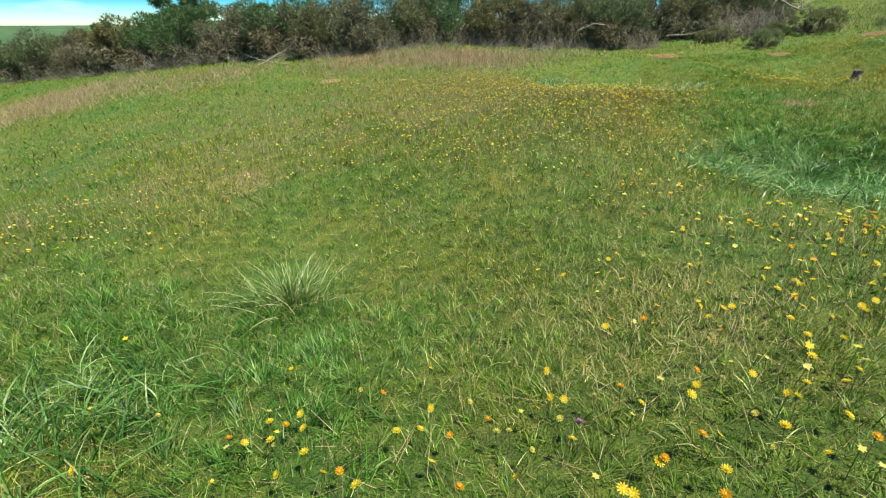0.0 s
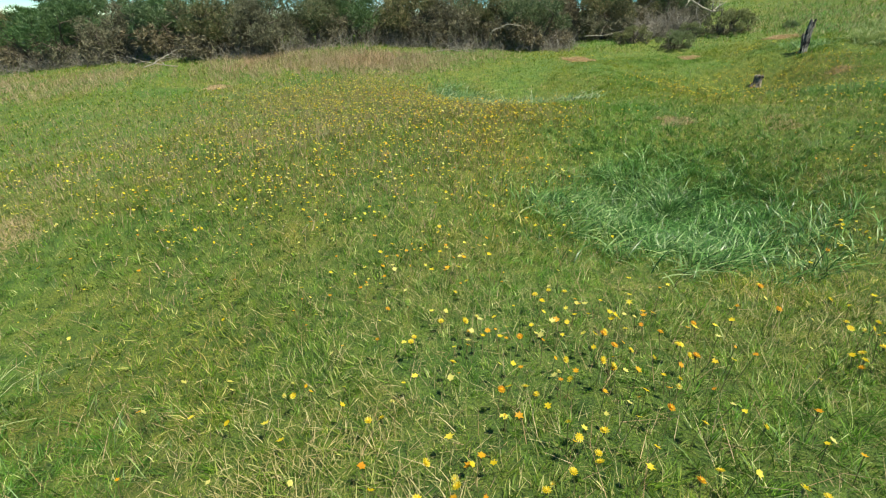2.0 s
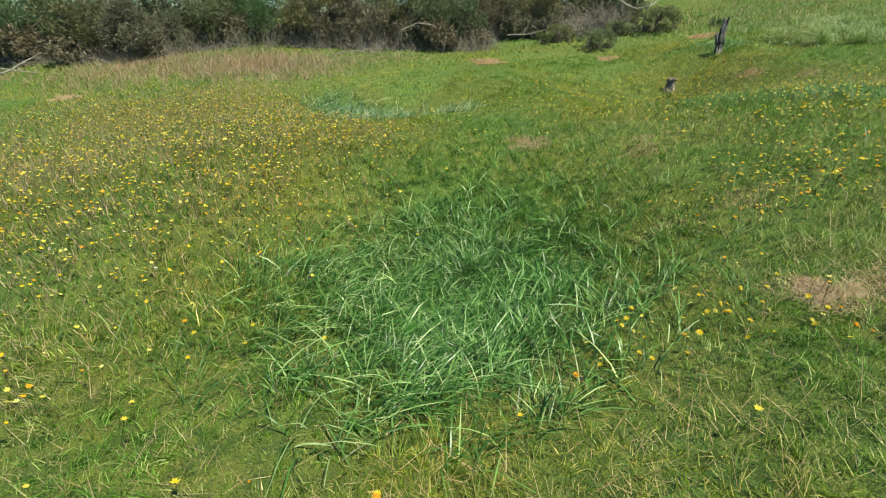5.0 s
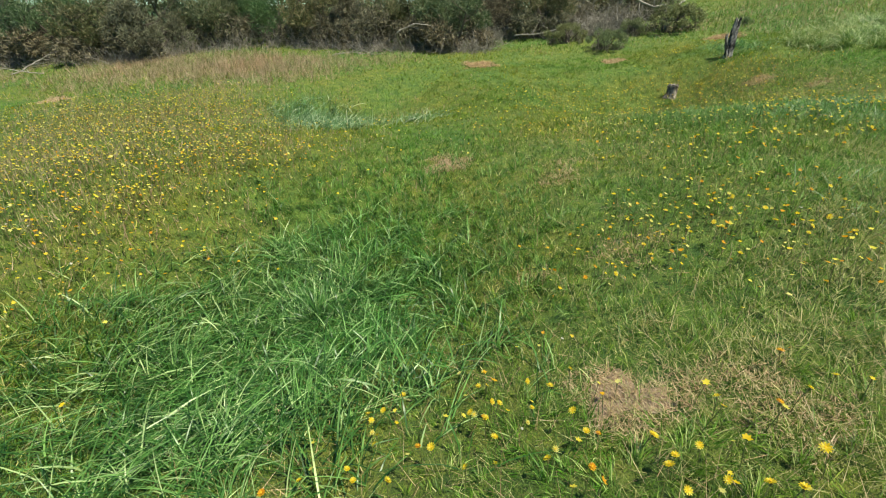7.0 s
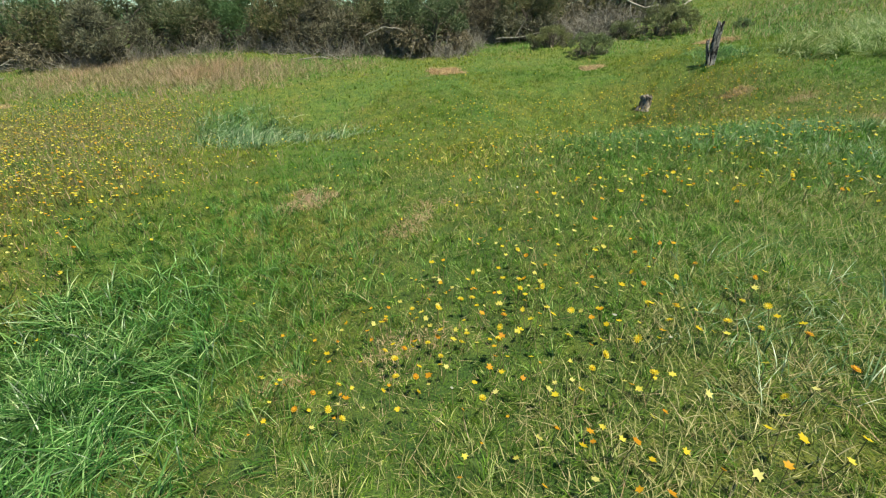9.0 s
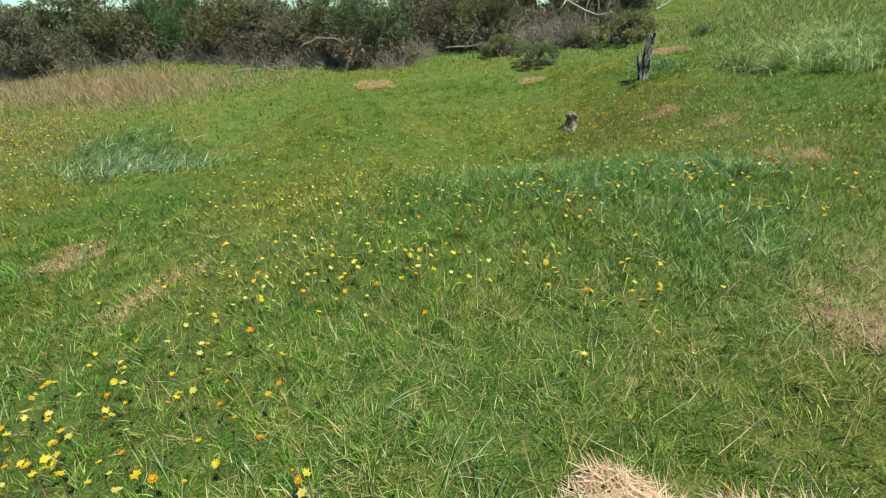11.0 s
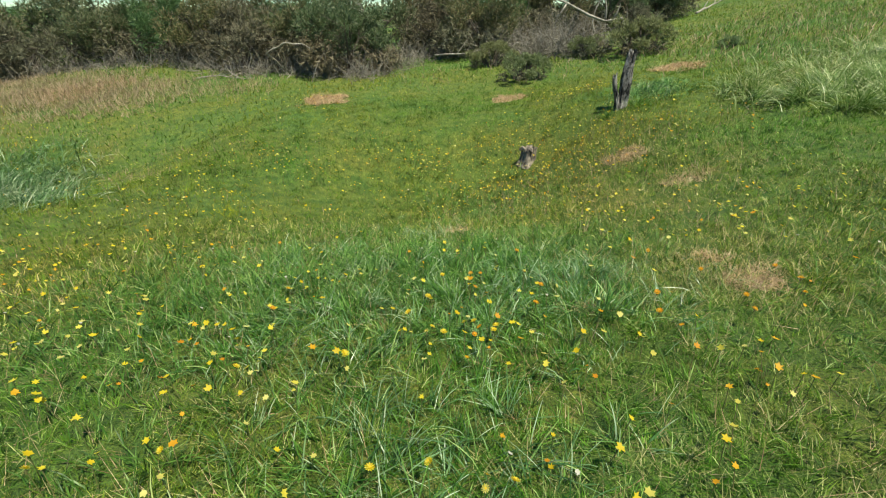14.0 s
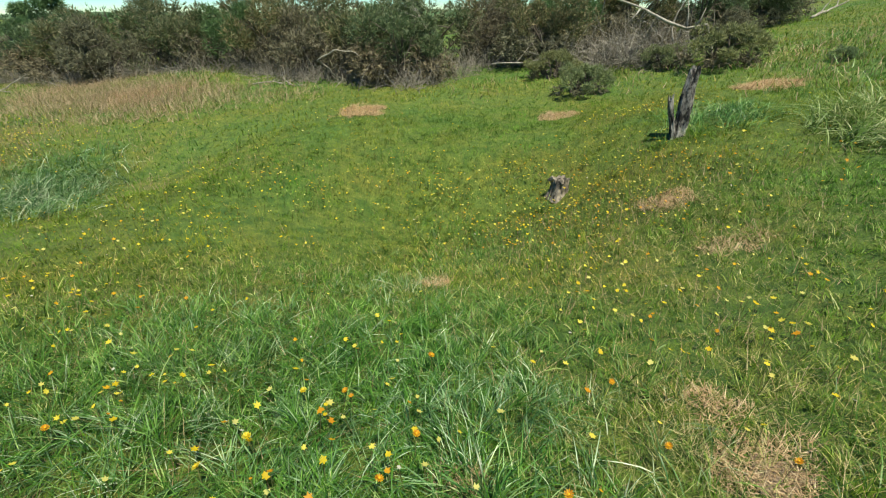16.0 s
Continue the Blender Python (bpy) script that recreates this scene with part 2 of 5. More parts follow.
# ---- the lie of the land ----
rng = np.random.default_rng(11)
HOLLOWS = [(4.6, 5.9, 1.3, -0.57), (10.6, 12.8, 1.6, -0.685), (-1.6, 4.4, 1.3, -0.285), (4.0, 13.0, 1.3, -0.40), (12.8, 12.6, 1.6, -0.175),
           (1.5, 8.0, 1.8, 0.26), (8.5, 7.0, 1.8, 0.2), (7.5, 15.0, 2.0, -0.056)]
# smaller swells and dips of the turf
SWELLS = [(2.1, 2.4, 0.07), (-3.5, 15.7, -0.18), (4.4, 6.0, -0.08), (6.5, 6.8, -0.1), (9.8, 7.3, 0.03), (-0.7, 5.9, 0.05), (13.2, 14.8, 0.19), (11.5, 17.4, -0.16), (10.4, 9.1, 0.1), (7.9, 13.7, 0.15),
          (5.5, 13.7, -0.19), (-2.4, 5.6, 0.07), (9.7, 13.5, -0.17), (4.6, 3.6, -0.13), (3.2, 8.0, 0.13), (-0.3, 3.4, -0.27), (3.7, 13.2, -0.08), (2.1, 16.1, -0.08), (13.0, 12.9, 0.08), (7.3, 16.2, 0.08),
          (-2.5, 7.4, 0.07), (14.6, 13.6, 0.08), (8.6, 6.1, 0.06), (5.0, 7.7, 0.1), (14.7, 17.0, 0.06)]
HOLLOWS += [(a, b, 1.2, dz) for a, b, dz in SWELLS] + [(11.6, 14.2, 0.7, -0.3)]


def ripple(x, y, size, seed=0.0):
    """A smooth, irregular swell between about -1 and 1."""
    a, b = x / size, y / size
    return (np.sin(1.7 * a + 0.6 * b + seed) + np.sin(-0.8 * a + 1.9 * b + 2.3 * seed + 1.1) + np.sin(1.1 * a - 1.3 * b + 0.7 * seed + 2.0 + 0.8 * np.sin(0.9 * a + seed))
            + 0.6 * np.sin(2.9 * a + 2.3 * b + 1.9 * seed)) / 3.0


def ground_z(x, y):
    x, y = np.asarray(x, float), np.asarray(y, float)
    u, v = np.tanh((x - 5) / 22) * 2.2, np.tanh((y - 9) / 18) * 1.8
    z = 0.104 + 0.485 * u - 0.03 * v + 0.164 * u * u - 0.554 * u * v + 0.499 * v * v + 0.513 * u ** 3 + 0.03 * u * u * v + 0.06 * u * v * v
    for a, b, s, dz in HOLLOWS:
        z = z + dz * np.exp(-((x - a) ** 2 + (y - b) ** 2) / (2 * s * s))
    z = z + 0.025 * ripple(x, y, 0.45, 1.0) + 0.012 * ripple(x, y, 0.17, 4.0)
    r = np.hypot(x - 5, y - 8)
    far = np.clip((r - 32) / 120, 0, 1)
    far = far * far * (3 - 2 * far)
    return z * (1 - far) + far * (-9 + 3.0 * ripple(x, y, 160, 2.0))


def gz(x, y):
    return float(ground_z(x, y))


def tri_mesh(name, verts, tris):
    me = bpy.data.meshes.new(name)
    verts, tris = np.ascontiguousarray(verts, np.float32), np.ascontiguousarray(tris, np.int32)
    me.vertices.add(len(verts))
    me.vertices.foreach_set("co", verts.ravel())
    me.loops.add(tris.size)
    me.loops.foreach_set("vertex_index", tris.ravel())
    me.polygons.add(len(tris))
    me.polygons.foreach_set("loop_start", np.arange(0, tris.size, 3, dtype=np.int32))
    me.update(calc_edges=True)
    return me


def mesh_part(name, me, material, parent=None, label=""):
    me.materials.append(material)
    ob = new(name, me)
    ob.parent = parent
    return tagged(ob, label)


def part(name, bm, material, parent=None, label="", smooth=False):
    me = bpy.data.meshes.new(name)
    bmesh.ops.recalc_face_normals(bm, faces=bm.faces)
    bm.to_mesh(me)
    bm.free()
    for p in me.polygons:
        p.use_smooth = smooth
    return mesh_part(name, me, material, parent, label)


def base_at(name, x, y, z=None, turn=0.0, sink=0.0):
    ob = new(name)
    ob.empty_display_size = 0.1
    ob.matrix_world = pose(x, y, (gz(x, y) if z is None else z) - sink, 0, 0, turn)
    return ob


# ground: one sheet, fine near the walk and coarser towards the horizon
def stretch(lo, hi, step, reach):
    mid = np.arange(lo, hi + step / 2, step)
    out, d = [], step
    while not out or out[-1] < reach:
        d *= 1.28
        out.append((out[-1] if out else 0) + d)
    out = np.array(out)
    return np.concatenate([(lo - out)[::-1], mid, hi + out])


gx, gy = stretch(-16, 22, 0.24, 4200), stretch(-3, 26, 0.24, 4200)
GX, GY = np.meshgrid(gx, gy)
GV = np.stack([GX, GY, ground_z(GX, GY)], -1).reshape(-1, 3)
nx = len(gx)
I = (np.arange(len(gy) - 1)[:, None] * nx + np.arange(nx - 1)[None]).ravel()
ground_me = tri_mesh("ground", GV, np.concatenate([np.stack([I, I + 1, I + nx + 1], -1), np.stack([I, I + nx + 1, I + nx], -1)]))
ground_me.polygons.foreach_set("use_smooth", np.ones(len(ground_me.polygons), bool))
ground = tagged(mesh_part("ground", ground_me, M_SOIL), "green uneven pasture turf with hollows and a rising bank", "ground", kind="structure")


# ---- where what grows: patches in the plan ----
DRY = [(-2.5, 5.9, 0.4, 0.5), (11.45, 17.3, 0.36, 0.85), (5.95, 8.2, 0.3, 0.8), (6.58, 4.26, 0.26, 1.0), (7.1, 4.05, 0.28, 0.6), (7.05, 7.3, 0.24, 0.5), (7.06, 5.61, 0.2, 0.35),
       (7.4, 16.9, 0.5, 0.9), (7.32, 5.71, 0.16, 0.4), (11.78, 6.93, 0.22, 0.8), (11.4, 6.45, 0.36, 0.75), (14.87, 17.75, 0.5, 0.9), (13.05, 13.0, 0.24, 0.7), (12.92, 9.67, 0.16, 0.6), (10.95, 11.5, 0.17, 0.8),
       (13.43, 11.85, 0.25, 0.35), (13.05, 9.3, 0.2, 0.8), (11.94, 8.97, 0.12, 0.7), (7.2, 7.7, 0.2, 0.4), (6.43, 5.68, 0.14, 0.6), (-3.4, 15.2, 0.4, 0.6)]
# patch at (-1.9, 1.7): dark blades in place of broadleaf weeds and their shadows
LUSH = [(4.5, 5.4, 1.25, 1.0), (4.9, 6.3, 0.8, 0.7), (4.1, 4.5, 0.6, 0.8), (3.5, 5.4, 0.6, 0.5), (-1.9, 1.7, 0.5, 0.4), (13.8, 15.3, 0.6, 0.7)]
SEDGE = [(4.5, 10.8, 0.45, 0.4), (4.0, 12.1, 0.85, 1.0), (3.4, 13.2, 0.9, 1.0), (5.6, 11.5, 0.5, 0.35)]
GREENER = [(-1.2, 1.9, 0.7, 0.9), (-1.7, 2.4, 0.9, 1.0), (-2.6, 2.7, 0.8, 1.0), (-0.7, 1.6, 0.5, 0.7), (-0.5, 2.6, 0.7, 0.6), (5.6, 7.1, 1.3, 1.0), (6.0, 6.1, 0.6, 1.0), (6.2, 5.2, 0.5, 0.9), (4.3, 7.5, 0.7, 0.7), (6.2, 9.0, 0.6, 0.5),
           (9.2, 9.2, 0.8, 0.8), (12.2, 10.3, 0.6, 0.7), (12.0, 9.6, 0.6, 0.8), (10.6, 7.6, 0.7, 0.9), (9.9, 9.0, 0.7, 0.9), (10.7, 9.4, 0.8, 1.0), (11.4, 9.6, 0.7, 1.0), (11.3, 8.6, 0.5, 0.7), (10.8, 12.9, 1.1, 0.9), (10.0, 11.0, 0.6, 0.5), (3.0, 5.2, 0.8, 0.6)]
COARSE = [(15.3, 14.2, 0.6, 1.0), (15.9, 14.6, 0.8, 0.9), (16.5, 14.6, 1.2, 0.7), (16.6, 13.4, 0.9, 0.6), (17.5, 13.9, 1.2, 0.6), (17.9, 15.8, 1.4, 0.5)]
SEEDY = [(-2.9, 17.9, 1.8, 0.8), (-0.2, 17.9, 1.6, 0.9), (2.2, 17.5, 1.5, 0.8), (0.5, 16.7, 1.6, 0.6), (-13.5, 17.5, 2.6, 0.8), (4.5, 18.2, 1.0, 0.3), (-8.0, 17.5, 2.0, 0.4)]


def cover(x, y, patches, ragged=0.35, soft=0.4):
    """0 to 1: how far a place lies inside the patches, with ragged edges."""
    best = np.zeros_like(x)
    wob = ragged * ripple(x, y, 0.16, 3.0) + 0.5 * ragged * ripple(x, y, 0.06, 7.0)
    for a, b, r, s in patches:
        d = np.hypot(x - a, y - b) / r + wob
        best = np.maximum(best, s * np.clip((1.0 + 0.375 * soft - d) / soft, 0, 1))
    return best


WALKED = np.array([(-0.6, 1.1), (9.3, 5.9), (12.6, 9.6)])      # the strip of meadow that is passed most closely


def strip_distance(x, y):
    best = np.full_like(x, 1e9)
    for (ax, ay), (bx, by) in zip(WALKED[:-1], WALKED[1:]):
        dx, dy = bx - ax, by - ay
        s = np.clip(((x - ax) * dx + (y - ay) * dy) / (dx * dx + dy * dy), 0, 1)
        best = np.minimum(best, np.hypot(x - ax - s * dx, y - ay - s * dy))
    return best


def scatter(per_m2, x0, x1, y0, y1, keep):
    n = int(per_m2 * (x1 - x0) * (y1 - y0))
    x, y = rng.uniform(x0, x1, n), rng.uniform(y0, y1, n)
    k = keep(x, y)
    return x[k], y[k]


def blades(name, x, y, length, width, lean, droop, material, label, category, segs=2, heading=None, z=None, parent=None):
    """Many grass blades in one mesh. lean: degrees from upright at the root; droop: how far the tip bends over."""
    n = len(x)
    z = ground_z(x, y) - 0.008 if z is None else z
    a = rng.uniform(0, 2 * np.pi, n) if heading is None else heading
    f = a + rng.normal(np.pi / 2, 0.7, n)
    t = np.radians(lean)
    out, up = np.stack([np.cos(a), np.sin(a), np.zeros(n)], -1), np.array([0, 0, 1.0])
    side = np.stack([np.cos(f), np.sin(f), rng.normal(0, 0.25, n)], -1) * (width / 2)[:, None]
    root = np.stack([x, y, z], -1)

    def at(s):
        return root + out * (length * (s * np.sin(t) + droop * s * s * 0.55))[:, None] + up * (length * (s * np.cos(t) - droop * s * s * 0.5))[:, None]
    if segs == 1:
        V = np.stack([root - side, root + side, at(1.0)], 1).reshape(-1, 3)
        T = np.arange(3 * n).reshape(-1, 3)
    elif segs == 2:
        m = at(0.55)
        V = np.stack([root - side, root + side, m - side * 0.85, m + side * 0.85, at(1.0)], 1).reshape(-1, 3)
        T = (np.arange(n) * 5)[:, None, None] + np.array([[0, 1, 3], [0, 3, 2], [2, 3, 4]])[None]
        T = T.reshape(-1, 3)
    else:
        m1, m2, m3 = at(0.35), at(0.62), at(0.84)
        V = np.stack([root - side, root + side, m1 - side, m1 + side, m2 - side * 0.85, m2 + side * 0.85, m3 - side * 0.5, m3 + side * 0.5, at(1.0)], 1).reshape(-1, 3)
        T = (np.arange(n) * 9)[:, None, None] + np.array([[0, 1, 3], [0, 3, 2], [2, 3, 5], [2, 5, 4], [4, 5, 7], [4, 7, 6], [6, 7, 8]])[None]
        T = T.reshape(-1, 3)
    ob = mesh_part(name, tri_mesh(name, V, T), material, parent)
    return tagged(ob, label, category, kind="stuff")


def tufts(x, y, size, pull):
    """Draws blades together into tufts of about that size: places, a common heading and a height for each tuft."""
    wx, wy = x + 0.4 * size * ripple(x, y, 2.1 * size, 2.0), y + 0.4 * size * ripple(x, y, 2.1 * size, 8.0)
    i, j = np.floor(wx / size), np.floor(wy / size)
    hashed = [np.modf(np.abs(np.sin(i * a + j * b) * 43758.5453))[0] for a, b in ((12.9898, 78.233), (39.346, 11.135), (73.156, 52.235), (5.391, 27.613))]
    cx, cy = (i + 0.15 + 0.7 * hashed[0]) * size - wx, (j + 0.15 + 0.7 * hashed[1]) * size - wy
    return x + pull * cx, y + pull * cy, 2 * np.pi * hashed[2] + rng.normal(0, 0.95, len(x)), 0.6 + 0.65 * hashed[3] ** 1.5


def meadow_height(x, y):
    return 1.0 + 0.35 * ripple(x, y, 0.9, 5.0) + 0.2 * ripple(x, y, 0.3, 9.0)


def thinned(x, y):
    """Turf keeps off the dry patches."""
    return (rng.uniform(0, 1, len(x)) > 0.93 * cover(x, y, DRY)) & (cover(x, y, [(10.12, 5.0, 0.6, 1.0)], 0.1) < 0.5)


near = lambda x, y: strip_distance(x, y) < 1.5
x, y = scatter(2700, -3.5, 15.5, -0.6, 12.0, near)
k = thinned(x, y)
x, y = x[k], y[k]
n = len(x)
x, y, lie, tall = tufts(x, y, 0.1, 0.42)
blades("meadow_grass_near", x, y, rng.uniform(0.045, 0.115, n) * meadow_height(x, y) * tall, rng.uniform(0.0022, 0.005, n), rng.uniform(8, 62, n), rng.uniform(0.1, 0.8, n),
       M_GRASS, "short green meadow grass with straw-coloured dead blades", "grass", heading=lie)
x, y = scatter(5000, -3.5, 15.5, -0.6, 12.0, near)
k = thinned(x, y)
x, y = x[k], y[k]
n = len(x)
blades("meadow_undergrass_near", x, y, rng.uniform(0.025, 0.075, n) * meadow_height(x, y), rng.uniform(0.0025, 0.0055, n), rng.uniform(10, 80, n), rng.uniform(0.0, 0.5, n),
       M_UNDER, "fine dense turf under the longer blades", "grass", segs=1)
middle = lambda x, y: (strip_distance(x, y) >= 1.5) & (strip_distance(x, y) < 4.2) & ((y > 0.45 * x + 0.4) | (x > 11))
x, y = scatter(950, -7, 18.5, -2, 16, middle)
k = thinned(x, y)
x, y = x[k], y[k]
n = len(x)
x, y, lie, tall = tufts(x, y, 0.15, 0.42)
blades("meadow_grass_middle", x, y, rng.uniform(0.045, 0.12, n) * meadow_height(x, y) * tall, rng.uniform(0.004, 0.008, n), rng.uniform(8, 60, n), rng.uniform(0.1, 0.8, n),
       M_GRASS, "green meadow grass mixed with dry blades", "grass", heading=lie)
x, y = scatter(2350, -7, 18.5, -2, 16, middle)
k = thinned(x, y)
x, y = x[k], y[k]
n = len(x)
blades("meadow_undergrass_middle", x, y, rng.uniform(0.03, 0.09, n) * meadow_height(x, y), rng.uniform(0.004, 0.009, n), rng.uniform(10, 75, n), rng.uniform(0.0, 0.5, n),
       M_UNDER, "fine dense turf further into the meadow", "grass", segs=1)
x, y = scatter(1250, -14, 22, -3, 20, lambda x, y: (strip_distance(x, y) >= 4.2) & (strip_distance(x, y) < 8.5) & ((y > 0.45 * x + 0.4) | (x > 12)))
k = thinned(x, y)
x, y = x[k], y[k]
n = len(x)
x, y, lie, tall = tufts(x, y, 0.19, 0.0)
blades("meadow_grass_far", x, y, rng.uniform(0.045, 0.12, n) * meadow_height(x, y) * tall, rng.uniform(0.007, 0.013, n), rng.uniform(15, 72, n), rng.uniform(0.0, 0.5, n),
       M_FAR_GRASS, "green pasture grass further up the slope", "grass", segs=1, heading=lie)
x, y = scatter(140, -34, 34, 6, 36, lambda x, y: (strip_distance(x, y) >= 8.5) & (y > 4 + 0.3 * x) & (y < np.where(x < 9, 22.5 - 0.25 * np.minimum(x + 4, 0), 30)))
k = thinned(x, y)
x, y = x[k], y[k]
n = len(x)
blades("meadow_grass_distant", x, y, rng.uniform(0.05, 0.12, n) * meadow_height(x, y), rng.uniform(0.016, 0.032, n), rng.uniform(12, 65, n), rng.uniform(0.0, 0.4, n),
       M_FAR_GRASS, "green pasture grass in front of the hedge", "grass", segs=1)

x, y = scatter(90, -16, 24, -9, 9, lambda x, y: (y < 0.45 * x + 0.4) & (strip_distance(x, y) > 1.5))
n = len(x)
blades("meadow_grass_behind", x, y, rng.uniform(0.05, 0.13, n), rng.uniform(0.012, 0.024, n), rng.uniform(20, 70, n), rng.uniform(0.0, 0.4, n), M_FAR_GRASS, "green pasture grass on the lower slope", "grass", segs=1)


def patch_points(patches, per_m2, floor=0.12, ragged=0.35, soft=0.4):
    xs, ys = [], []
    for a, b, r, s in patches:
        x, y = scatter(per_m2 * s, a - 1.5 * r, a + 1.5 * r, b - 1.5 * r, b + 1.5 * r, lambda x, y: rng.uniform(floor, 1, len(x)) < cover(x, y, [(a, b, r, 1.0)], ragged, soft))
        xs.append(x)
        ys.append(y)
    return np.concatenate(xs), np.concatenate(ys)


# lush grass: long, glossy, combed over in drifts
x, y = patch_points(LUSH, 1450, 0.02, 0.5, 0.9)
n = len(x)
drift = 2.4 * ripple(x, y, 0.8, 6.0) + rng.normal(0, 1.5, n)
blades("lush_grass", x, y, rng.uniform(0.14, 0.40, n), rng.uniform(0.005, 0.010, n), rng.uniform(5, 60, n), rng.uniform(0.5, 1.3, n), M_LUSH,
       "long glossy blue-green grass lying over in the hollows", "grass", segs=3, heading=drift)
x, y = patch_points(SEDGE, 700, 0.02, 0.5, 0.9)
n = len(x)
blades("sedge_grass", x, y, rng.uniform(0.18, 0.45, n), rng.uniform(0.006, 0.012, n), rng.uniform(5, 60, n), rng.uniform(0.4, 1.2, n), M_SEDGE,
       "long pale blue-green grass filling the farther hollow", "grass", segs=3, heading=1.6 * ripple(x, y, 0.5, 6.0) + rng.normal(0, 1.2, n))
x, y = patch_points(COARSE, 1700, 0.02, 0.5, 0.9)
n = len(x)
x, y, lie, tall = tufts(x, y, 0.42, 0.2)
blades("coarse_grass", x, y, rng.uniform(0.22, 0.52, n) * tall, rng.uniform(0.006, 0.011, n), rng.uniform(10, 65, n), rng.uniform(0.4, 1.1, n), M_COARSE,
       "tall pale green coarse grass with arching leaves on the bank", "grass", segs=3, heading=lie)
x, y = patch_points(DRY, 11000)
n = len(x)
far = 1 + 0.7 * np.clip((y - 7) / 5, 0, 1)
blades("dry_grass", x, y, rng.uniform(0.015, 0.06, n) * far, rng.uniform(0.0025, 0.005, n) * far, rng.uniform(30, 84, n), rng.uniform(0.0, 0.5, n), M_STRAW,
       "dead straw-coloured grass in dry patches", "dry grass", segs=1, z=ground_z(x, y) + 0.004)

STRAWY = [(11.3, 6.6, 0.7, 1.0), (8.7, 5.5, 0.5, 0.9), (1.6, 4.4, 0.7, 0.8), (2.0, 3.5, 0.5, 0.8), (6.9, 4.1, 0.6, 0.8), (12.8, 9.4, 0.5, 0.9), (12.0, 7.2, 0.8, 1.0), (11.9, 6.6, 0.6, 1.0), (9.7, 6.4, 0.8, 0.8), (9.0, 5.7, 0.6, 0.6), (10.4, 6.2, 0.6, 0.6), (1.7, 1.9, 0.7, 0.8), (4.2, 3.0, 0.8, 0.8), (5.2, 3.3, 0.8, 0.6), (12.6, 7.2, 0.6, 0.7), (12.3, 9.2, 0.6, 0.9), (6.9, 4.2, 0.9, 1.0), (8.2, 4.9, 0.6, 0.8), (11.5, 6.9, 0.8, 1.0), (13.1, 9.5, 0.7, 1.0), (12.3, 7.4, 0.7, 0.7), (-2.6, 6.0, 1.3, 0.7), (-3.8, 5.0, 1.3, 0.7),
          (2.5, 3.3, 0.7, 0.6), (1.0, 2.0, 0.7, 0.5), (3.2, 2.4, 0.6, 0.5), (13.2, 12.0, 0.9, 0.6), (8.9, 6.1, 0.8, 0.5)]
x, y = patch_points(STRAWY, 1500, 0.02, 0.5, 1.0)
n = len(x)
blades("strawy_turf", x, y, rng.uniform(0.05, 0.15, n), rng.uniform(0.002, 0.0045, n), rng.uniform(15, 80, n), rng.uniform(0.0, 0.6, n), M_PALE_GRASS,
       "pale dried-out grass mixed into the turf", "dry grass", segs=1)


def bare_patch(x, y, r, seed):
    """Matted dead thatch that shows where the turf has died off, draped over the ground."""
    bm = bmesh.new()
    rows = []
    for q in (0.25, 0.5, 0.75, 1.0):
        row = []
        for k in range(28):
            a = k * math.tau / 28
            e = r * q * (1 + 0.16 * math.sin(3 * a + seed) + 0.1 * math.sin(5 * a + 2 * seed) + 0.07 * math.sin(11 * a + seed))
            px, py = x + e * math.cos(a), y + e * math.sin(a)
            row.append(bm.verts.new((px, py, gz(px, py) + (0.003 if q < 1 else -0.015))))
        rows.append(row)
    hub = bm.verts.new((x, y, gz(x, y) + 0.003))
    for k in range(28):
        j = (k + 1) % 28
        bm.faces.new((hub, rows[0][k], rows[0][j]))
        for p, q in zip(rows, rows[1:]):
            bm.faces.new((p[k], q[k], q[j], p[j]))
    ob = part("bare_patch", bm, M_BARE, None, smooth=True)
    return tagged(ob, "bare tan patch of dead matted thatch in the turf", "bare patch", "bare patches")


for i, (a, b, r, strength) in enumerate(DRY):
    if strength >= 0.7:
        bare_patch(a, b, r * 0.8 * strength, 1.3 * i)
x, y = patch_points(SEEDY, 760, 0.02, 0.6, 1.0)
n = len(x)
blades("seeding_grass", x, y, rng.uniform(0.12, 0.32, n), rng.uniform(0.007, 0.014, n), rng.uniform(5, 55, n), rng.uniform(0.0, 0.4, n), M_SEED,
       "pinkish brown seeding grass along the hedge", "grass", segs=1)
# thin straw stalks among the green
x, y = scatter(210, -5, 16, 0, 14, lambda x, y: strip_distance(x, y) < 3.5)
n = len(x)
blades("straw_stalks", x, y, rng.uniform(0.07, 0.26, n), rng.uniform(0.0018, 0.0036, n), rng.uniform(10, 80, n), rng.uniform(0.1, 0.7, n), M_STRAW,
       "thin dry straw stalks scattered through the grass", "dry grass", segs=1)


x, y = patch_points(GREENER, 1500, 0.02, 0.5, 1.0)
n = len(x)
x, y, lie, tall = tufts(x, y, 0.13, 0.4)
blades("greener_grass", x, y, rng.uniform(0.08, 0.2, n) * tall, rng.uniform(0.003, 0.007, n), rng.uniform(8, 50, n), rng.uniform(0.2, 0.9, n), M_FRESH,
       "thick fresh green grass in the damper spots", "grass", heading=lie)


